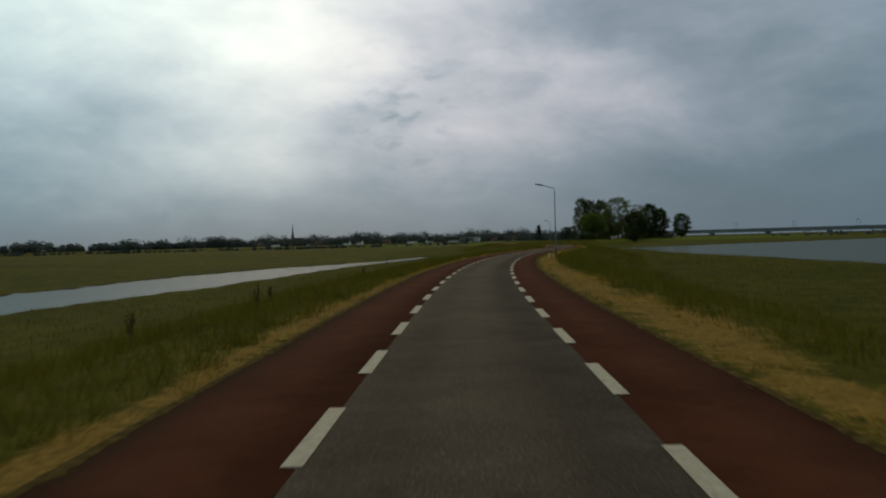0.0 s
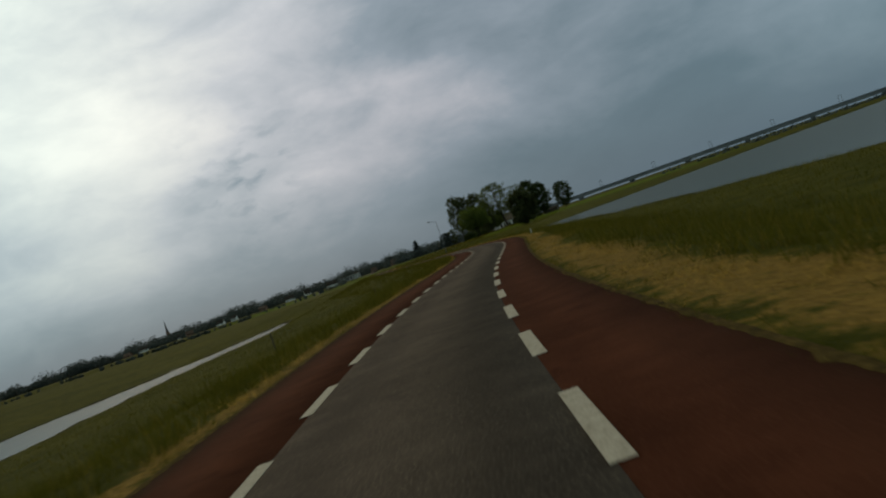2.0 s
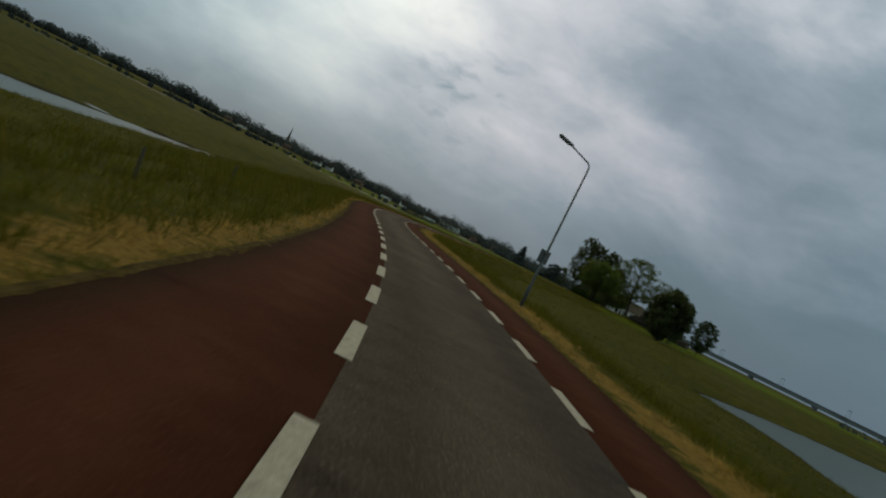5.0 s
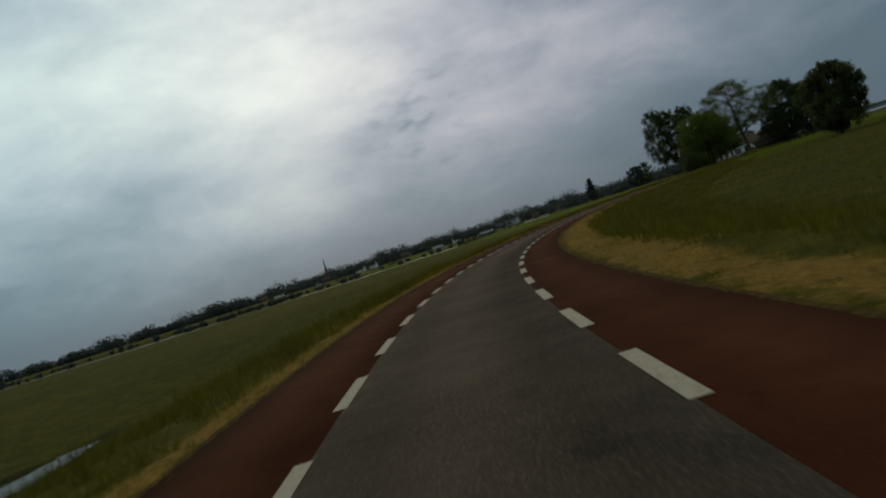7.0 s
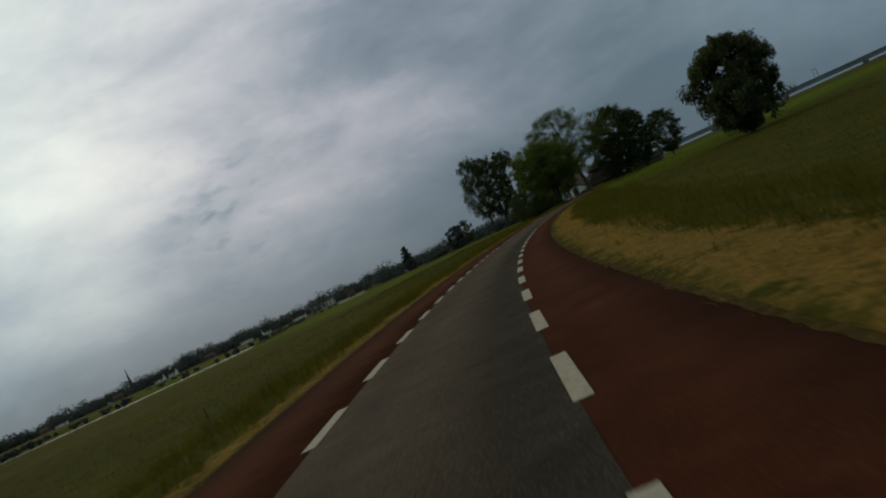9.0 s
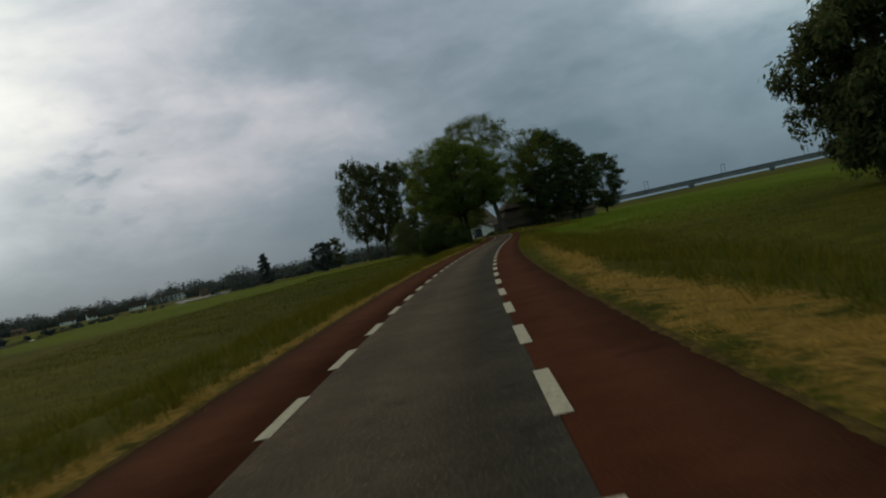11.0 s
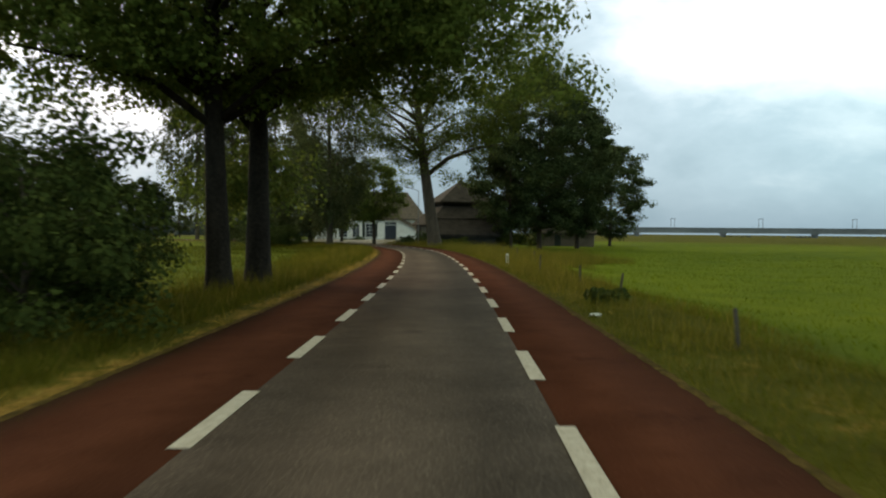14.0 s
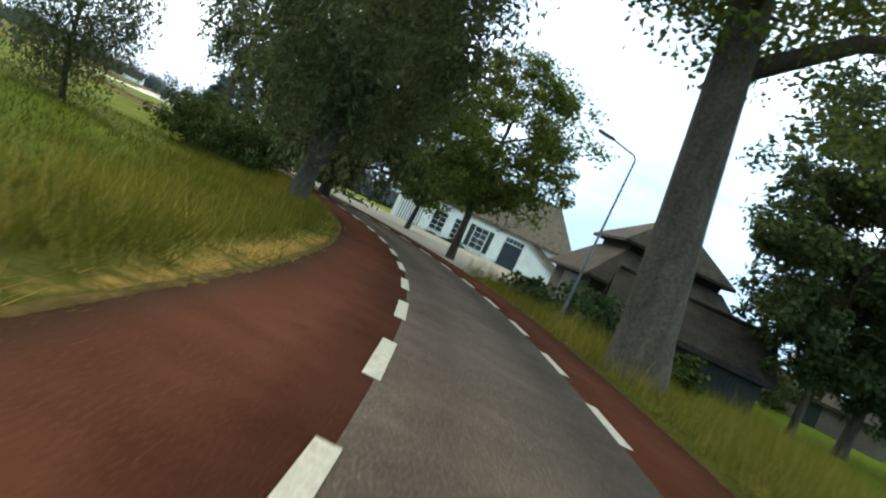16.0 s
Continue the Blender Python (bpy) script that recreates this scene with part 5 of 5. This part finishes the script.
def shrub(x, y, r, h, seed, label, leaf=None):
    rng = np.random.default_rng(seed)
    n = int(900 * r * h)
    d = rng.normal(size=(n, 3))
    d /= np.linalg.norm(d, axis=1, keepdims=True)
    d *= rng.uniform(0.35, 1.0, (n, 1)) ** 0.5 * (1 + 0.22 * np.sin(5 * d[:, :1] + seed) + 0.22 * np.sin(6 * d[:, 1:2] + 4 * d[:, 2:] + seed))
    p = np.stack([d[:, 0] * r, d[:, 1] * r, h * 0.48 + d[:, 2] * h * 0.52], -1)
    p = p[p[:, 2] > 0]
    v, f = leaf_cards(rng, p, 0.16, 0.7, 1.4)
    ob = thing("shrub", (x, y, ground_z(x, y) - 0.05), label, "shrub", "shrubs")
    part("foliage", mesh_arrays("foliage", v, f, leaf or LEAF_DARK), leaf or LEAF_DARK, ob)
    st = [tube([(0, 0, -0.05), (math.cos(a) * r * 0.3, math.sin(a) * r * 0.3, h * 0.4), (math.cos(a) * r * 0.6, math.sin(a) * r * 0.6, h * 0.8)], [0.04, 0.03, 0.01], 5) for a in (0.3, 1.9, 3.4, 5.0)]
    vv, ff = [], []
    for a, b in st:
        ff += [tuple(i + len(vv) for i in q) for q in b]
        vv += a
    part("stems", mesh_from("stems", vv, ff, BARK), BARK, ob)


for k, (x, y, r, h) in enumerate(((101.2, 521.5, 1.3, 1.9), (100.4, 526.5, 1.0, 1.3), (109.5, 577.5, 1.4, 1.2), (107.0, 578.5, 1.1, 0.9), (96.5, 566.0, 1.2, 1.0))):
    shrub(x, y, r, h, 200 + k, "dark clipped evergreen shrub by the farm")


for k, (x, y, r, h) in enumerate(((103.4, 520.6, 1.2, 1.3), (105.2, 521.6, 1.2, 1.4))):
    shrub(x, y, r, h, 250 + k, "dark tangled nettle bush before the shed", LEAF_ELDER)
shrub(77.9, 451.5, 0.42, 0.42, 230, "small dark thistle bush at the pasture fence", LEAF_ELDER)
shrub(79.0, 452.6, 0.30, 0.36, 231, "small dark thistle bush at the pasture fence", LEAF_ELDER)
litter = bmesh.new()
bmesh.ops.create_icosphere(litter, subdivisions=2, radius=0.07)
for v in litter.verts:
    v.co = Vector((v.co.x * 1.7, v.co.y, v.co.z * 0.6)) * (1 + 0.35 * math.sin(v.co.x * 80 + v.co.y * 51) * math.cos(v.co.z * 70))
lx, ly = along(463.0, 3.15)[:2]
bag = part("plastic_bag", litter, PLASTIC_WHITE)
bag.location = (lx, ly, ground_z(lx, ly) + 0.05)
tagged(bag, "crumpled white plastic bag lying in the verge", "litter")


# ---- distant things ----
white, ww = gable_house("white_building", (-21.5, 1279.2), (10.0, 1287.0), 12.0, 7.2, 9.0, "long white two-storey building far across the water", PLASTER, ROOF_TILE)
holes = []
for k in range(7):
    holes += [(2.0 + k * 4.6, 4.6 + k * 4.6, 1.0, 2.8)]
front_wall(white, ww, 3.5, holes, PLASTER)
band = part("upper_wall", boxes(((0, 0, 3.5), (ww, 0.25, 4.4)), ((0, 0, 6.3), (ww, 0.25, 7.2)), *[((k * 4.6 - 0.1, 0, 4.4), (2.0 + k * 4.6, 0.25, 6.3)) for k in range(1, 7)], ((0, 0, 4.4), (2.0, 0.25, 6.3)), ((4.6 + 6 * 4.6, 0, 4.4), (ww, 0.25, 6.3))), PLASTER, white)
for k in range(7):
    for z0, z1 in ((1.0, 2.8), (4.4, 6.3)):
        part("window", boxes(((1.95 + k * 4.6, 0.12, z0), (4.65 + k * 4.6, 0.2, z1))), GLASS, white)

rng = random.Random(5)
HOUSES = [(-560, 1500), (-500, 1440), (-455, 1480), (-395, 1400), (-350, 1330), (-300, 1380), (-265, 1290), (-228, 1340), (-190, 1250), (-150, 1270), (-112, 1310), (-75, 1240), (-45, 1330), (30, 1300), (62, 1260), (95, 1290), (128, 1230), (160, 1260)]
for k, (x, y) in enumerate(HOUSES):
    x, y = (x * 0.86, y * 0.86) if x < 0 else (x * 0.92, y * 0.92)
    w, d = rng.uniform(7, 15), rng.uniform(6, 9)
    light = rng.random() < 0.55
    h, hw = gable_house("village_house", (x, y), (x + w, y + rng.uniform(-3, 3)), d, rng.uniform(2.8, 3.6), rng.uniform(5.5, 8.5), "small white village house with a dark roof" if light else "small brick village house with a brown tiled roof", PLASTER if light else BRICK, ROOF_TILE if light else RED_TILE)
    h["group"] = "village houses"
    front_wall(h, hw, 2.8, [(1.2, 2.6, 0.9, 2.2), (hw - 3.0, hw - 1.4, 0.9, 2.2)], PLASTER if light else BRICK)
    for a, b in ((1.2, 2.6), (hw - 3.0, hw - 1.4)):
        part("window", boxes(((a, 0.1, 0.9), (b, 0.16, 2.2))), GLASS, h)

church = thing("church", (-624.0, 2680.0, -2.0), "distant church with a tall slate spire", "church")
part("nave", boxes(((4, -8, 0), (40, 8, 16))), BRICK, church)
part("tower", boxes(((-4.5, -4.5, 0), (4.5, 4.5, 34)), bevel=0.1), BRICK, church)
v, f = tube([(0, 0, 34), (0, 0, 38), (0, 0, 74)], [5.2, 3.6, 0.15], 8)
part("spire", mesh_from("spire", v, f, ROOF_TILE), ROOF_TILE, church, "slate grey pointed spire")
bm = bmesh.new()
vs = [bm.verts.new(p) for p in ((3.5, -8.6, 15.8), (40.5, -8.6, 15.8), (40.5, 8.6, 15.8), (3.5, 8.6, 15.8), (3.5, 0, 26), (40.5, 0, 26))]
for q in ((0, 1, 5, 4), (2, 3, 4, 5), (1, 2, 5), (3, 0, 4), (3, 2, 1, 0)):
    bm.faces.new([vs[i] for i in q])
part("roof", bm, ROOF_TILE, church)

# bridge
bridge = thing("road_bridge", (BRIDGE_AT[0], BRIDGE_AT[1], -2.0), "long grey concrete road bridge across the river", "bridge", turn=math.atan2(BRIDGE_DIR[1], BRIDGE_DIR[0]))
for k in range(-14, 16):
    part("deck_span", boxes(((k * 100, -6, 5.2), (k * 100 + 100, 6, 10.4)), ((k * 100, -6.4, 9.9), (k * 100 + 100, -6.0, 11.4))), BRIDGE_GREY, bridge)
    part("pier", boxes(((k * 100 - 3.0, -4.5, 0), (k * 100 + 3.0, 4.5, 5.2)), ((k * 100 - 4.0, -5.5, 4.4), (k * 100 + 4.0, 5.5, 5.3))), BRIDGE_GREY, bridge)
    for side in (0, 4.5):
        v, f = tube([(k * 100 + 40 + side, 5.6, 10.3), (k * 100 + 40 + side, 5.6, 22.5)], [0.32, 0.24], 6)
        part("lamp_post", mesh_from("lamp_post", v, f, STEEL), STEEL, bridge)
    part("crossbar", boxes(((k * 100 + 39.5, 5.4, 22.3), (k * 100 + 45, 5.8, 22.9))), STEEL, bridge)
    part("parapet", boxes(((k * 100, -6.6, 10.6), (k * 100 + 100, -6.38, 11.7)), ), GREY_PANEL, bridge, "dark steel parapet")


# ---- grass ----
def blade_field(name, places, tall, wide, mat, seed, label, lean=0.35, lumps=0.0, sizes=None):
    """Single bent grass blades, as one sheet of stuff."""
    rng = np.random.default_rng(seed)
    x, y = places
    n = len(x)
    s, o = beside(x, y)
    e = np.where(o > 0, o - EDGE_R, -o - EDGE_L)
    z = relief(x, y, s, o) + np.where((s > -60) & (s < 530), 0.035 * smooth(e, 0.0, 0.5) * (1 - smooth(e, 2.5, 3.0)), 0.0)
    w = rng.uniform(0, 2 * math.pi, n)
    h = tall * rng.uniform(0.5, 1.25, n)
    if sizes is not None:
        h = h * sizes
    if lumps:
        h *= 1 + lumps * np.clip(np.sin(x * 2.9 + 1.7 * np.sin(y * 1.9)) + np.sin(y * 3.7 + x * 1.1) + np.sin(x * 0.8 - y * 0.6), -0.8, 2.0)
    dx, dy = np.cos(w) * wide / 2 * rng.uniform(0.6, 1.3, n), np.sin(w) * wide / 2 * rng.uniform(0.6, 1.3, n)
    lx, ly = np.clip(rng.normal(size=n), -1.4, 1.4) * lean * h, np.clip(rng.normal(size=n), -1.4, 1.4) * lean * h
    base = np.stack([x, y, z - 0.03], -1)
    side = np.stack([dx, dy, np.zeros(n)], -1)
    tip = base + np.stack([lx, ly, h], -1)
    v = np.stack([base - side, base + side, tip], 1).reshape(-1, 3)
    return tagged(new(name, mesh_arrays(name, v, np.arange(3 * n).reshape(n, 3), mat)), label, "grass", kind="stuff")


def tufted(rng, x, y, each, radius):
    """Gathers places into tufts: each place becomes several close together. Returns them and one random size a tuft."""
    n = len(x)
    far = rng.normal(size=(2, n * each)) * radius
    return np.repeat(x, each) + far[0], np.repeat(y, each) + far[1], np.repeat(rng.uniform(0.5, 1.45, n), each)


def scatter(rng, n, s0, s1, e0, e1, power=1.0):
    s = rng.uniform(s0, s1, n)
    e = e0 + (e1 - e0) * rng.uniform(0, 1, n) ** power
    right = rng.uniform(size=n) < 0.5
    p = along(s, np.where(right, EDGE_R + e, -EDGE_L - e))
    x, y = p[:, 0], p[:, 1]
    ok = wetness(x, y) < -0.3
    farm_yard = (y > 527.5) & (x < 101.0 + (y - 527.7) * 0.415) & (beside(x, y)[1] > 0)
    return x[ok & ~farm_yard], y[ok & ~farm_yard], s[ok & ~farm_yard], e[ok & ~farm_yard]


grng = np.random.default_rng(7)


def straw_band(s, left):
    rough = 0.1 * np.sin(s * 1.13) + 0.08 * np.sin(s * 2.7 + 1)
    return np.where(left, 1.15, 2.2 - 0.45 * smooth(s, 320.0, 380.0)) * (1 - np.where(left, 0.25, 0.55) * smooth(s, 425.0, 450.0)) * (1 + 0.25 * np.sin(s * 0.35 + 1.6) + 0.15 * np.sin(s * 0.13) + rough) * (1 - 0.42 * smooth(s, 88.0, 100.0) * (1 - smooth(s, 140.0, 160.0)))


# mown straw: thin litter, then tufts and heaps
for count, each, tall, thick, lean, seed in ((180000, 0, 0.06, 0.012, 1.3, 8), (32000, 11, 0.085, 0.009, 1.0, 18)):
    x, y, s, e = scatter(grng, count, -25, 565, -0.22, 3.1)
    band = straw_band(s, beside(x, y)[1] < 0)
    patch = np.sin(s * 0.21) + np.sin(s * 0.083 + 1) + np.sin(s * 0.57)
    ragged = -0.03 - 0.12 * np.clip(np.sin(s * 1.7) + np.sin(s * 0.61 + 2) + np.sin(s * 4.1), 0, 2)
    keep = (e < band) & (e > ragged) & (patch > -1.5 + 0.5 * grng.uniform(size=len(x))) & (grng.uniform(size=len(x)) < (0.45 + 0.55 * smooth(e, 0.15, 0.7)) * np.where((beside(x, y)[1] < 0) & (s < 300), 0.9, 1.0)) & ((beside(x, y)[1] < 0) | (e > 0.75 * smooth(s, 350.0, 395.0) * grng.uniform(size=len(x)) ** 0.4))
    x, y, sizes = x[keep], y[keep], None
    if each:
        x, y, sizes = tufted(grng, x, y, each, 0.055)
    blade_field("dry_verge_grass" if each else "straw_litter", (x, y), tall, thick, DRY_GRASS, seed, "pale mown dry grass in tufts along the road's edge" if each else "thin pale straw litter along the road's edge", lean, 0.5, sizes)
# raked swaths: loose straw heaped along the middle of the mown band
x, y, s, e = scatter(grng, 44000, -25, 530, 0.10, 2.5)
left = beside(x, y)[1] < 0
ridge = straw_band(s, left) * np.where(left, 0.38, 0.55) + np.where(left, 0.0, 0.6 * smooth(s, 350.0, 395.0)) + 0.16 * np.sin(s * 0.9) + 0.12 * np.sin(s * 2.3 + 1)
heap = np.clip(1.1 + np.sin(s * 0.47 + 2.0 * left) + 0.8 * np.sin(s * 1.31) + 0.6 * np.sin(s * 2.9), 0.0, 2.0) / 2
keep = grng.uniform(size=len(x)) < heap * np.exp(-((e - ridge) / np.where(left, 0.22, 0.42)) ** 2) * np.where(left, 1.3, 1 - smooth(s, 400.0, 430.0))
x, y, sizes = tufted(grng, x[keep], y[keep], 16, 0.07)
blade_field("straw_swath", (x, y), 0.115, 0.008, SWATH, 28, "loose golden straw raked into a ragged swath", 0.9, 0.4, sizes)
x, y, s, e = scatter(grng, 22000, -25, 565, 0.0, 3.0)
band = straw_band(s, beside(x, y)[1] < 0)
keep = grng.uniform(size=len(x)) < np.where((beside(x, y)[1] < 0) & (s < 300), 0.45, 0.22 + 0.18 * np.sin(s * 0.7 + 3 * e) * np.sin(s * 0.23 + 1)) + 0.5 * (1 - smooth(e, 0.1, 0.6)) + 0.8 * smooth(s, 350.0, 395.0) * (beside(x, y)[1] > 0) + 0.88 * smooth(e, band * 0.7, band * 1.05)
x, y, sizes = tufted(grng, x[keep], y[keep], 9, 0.05)
blade_field("short_verge_grass", (x, y), 0.13, 0.013, TALL_GRASS, 9, "short green grass tufts in the verge", 0.6, 0.0, sizes)
x, y, s, e = scatter(grng, 9000, -25, 565, -0.14, 0.22)
keep = np.sin(s * 0.8) + np.sin(s * 2.1 + 1) + grng.normal(size=len(s)) > 0.2
x, y, sizes = tufted(grng, x[keep], y[keep], 9, 0.035)
blade_field("edge_grass", (x, y), 0.09, 0.010, TALL_GRASS, 19, "ragged green grass growing over the asphalt's edge", 0.9, 0.0, sizes)
x, y, s, e = scatter(grng, 58000, -25, 565, 0.55, 10.0, 1.5)
side = beside(x, y)[1]
clear = ((side < 0) & ((e < 6.5) | (s < 425))) | ((side > 0) & (e > 1.6) & (s < 425))
tuft = np.sin(x * 1.9 + np.sin(y * 1.3)) + np.sin(y * 2.3 + x * 0.4) + np.sin(x * 0.5) * np.sin(y * 0.61)
clear &= grng.uniform(size=len(x)) < np.clip(0.78 + 0.2 * tuft, 0.3, 1)
x, y, sizes = tufted(grng, x[clear], y[clear], 8, 0.11)
blade_field("tall_bank_grass", (x, y), 0.40, 0.020, TALL_GRASS, 10, "tall rough green grass on the bank", 0.42, 0.2, 0.55 + 0.45 * sizes)
x, y, s, e = scatter(grng, 140000, -25, 440, 8.0, 42.0, 1.3)
blade_field("field_grass", (x, y), 0.30, 0.032, TALL_GRASS, 15, "rough field grass", 0.5)
x, y, s, e = scatter(grng, 160000, 400, 560, 0.8, 38.0, 1.7)
far = (beside(x, y)[1] < 0) | (e > 2.6)
x, y = x[far], y[far]
right = beside(x, y)[1] > 0
blade_field("field_grass", (x[~right], y[~right]), 0.24, 0.040, FIELD_GREEN, 26, "rough green grass in the field", 0.5)
x, y = x[right], y[right]
blade_field("meadow_grass", (x, y), 0.14, 0.034, MEADOW, 16, "fresh green meadow grass", 0.5)
x, y, s, e = scatter(grng, 130000, 385, 505, 0.12, 3.6)
side = beside(x, y)[1]
keep = (side > 0) & (grng.uniform(size=len(x)) < smooth(s, 385.0, 405.0))
blade_field("shoulder_grass", (x[keep], y[keep]), 0.15, 0.013, SHOULDER, 29, "soft yellow-green grass along the pasture's edge", 0.5, 0.35)
x, y, s, e = scatter(grng, 250000, 436, 556, 0.35, 15.0, 1.5)
side = beside(x, y)[1]
wild = np.where(side > 0, 2.8 * smooth(s, 448.0, 470.0) + 11.0 * smooth(s, 482.0, 510.0), 3.8) - 1.0 + np.sin(s * 0.4) + 0.6 * np.sin(s * 1.3)
keep = (e < wild) & ((side > 0) | (e > 0.9)) & (grng.uniform(size=len(x)) < 0.25 + 0.75 * smooth(e, 0.3, 1.8))
blade_field("wild_verge_grass", (x[keep], y[keep]), 0.36, 0.015, WILD_GRASS, 17, "tall flowering yellow-green grass by the farm road", 0.30, 0.3, np.where(side[keep] > 0, 1.25 + 0.5 * smooth(s[keep], 468.0, 495.0), 1.0))
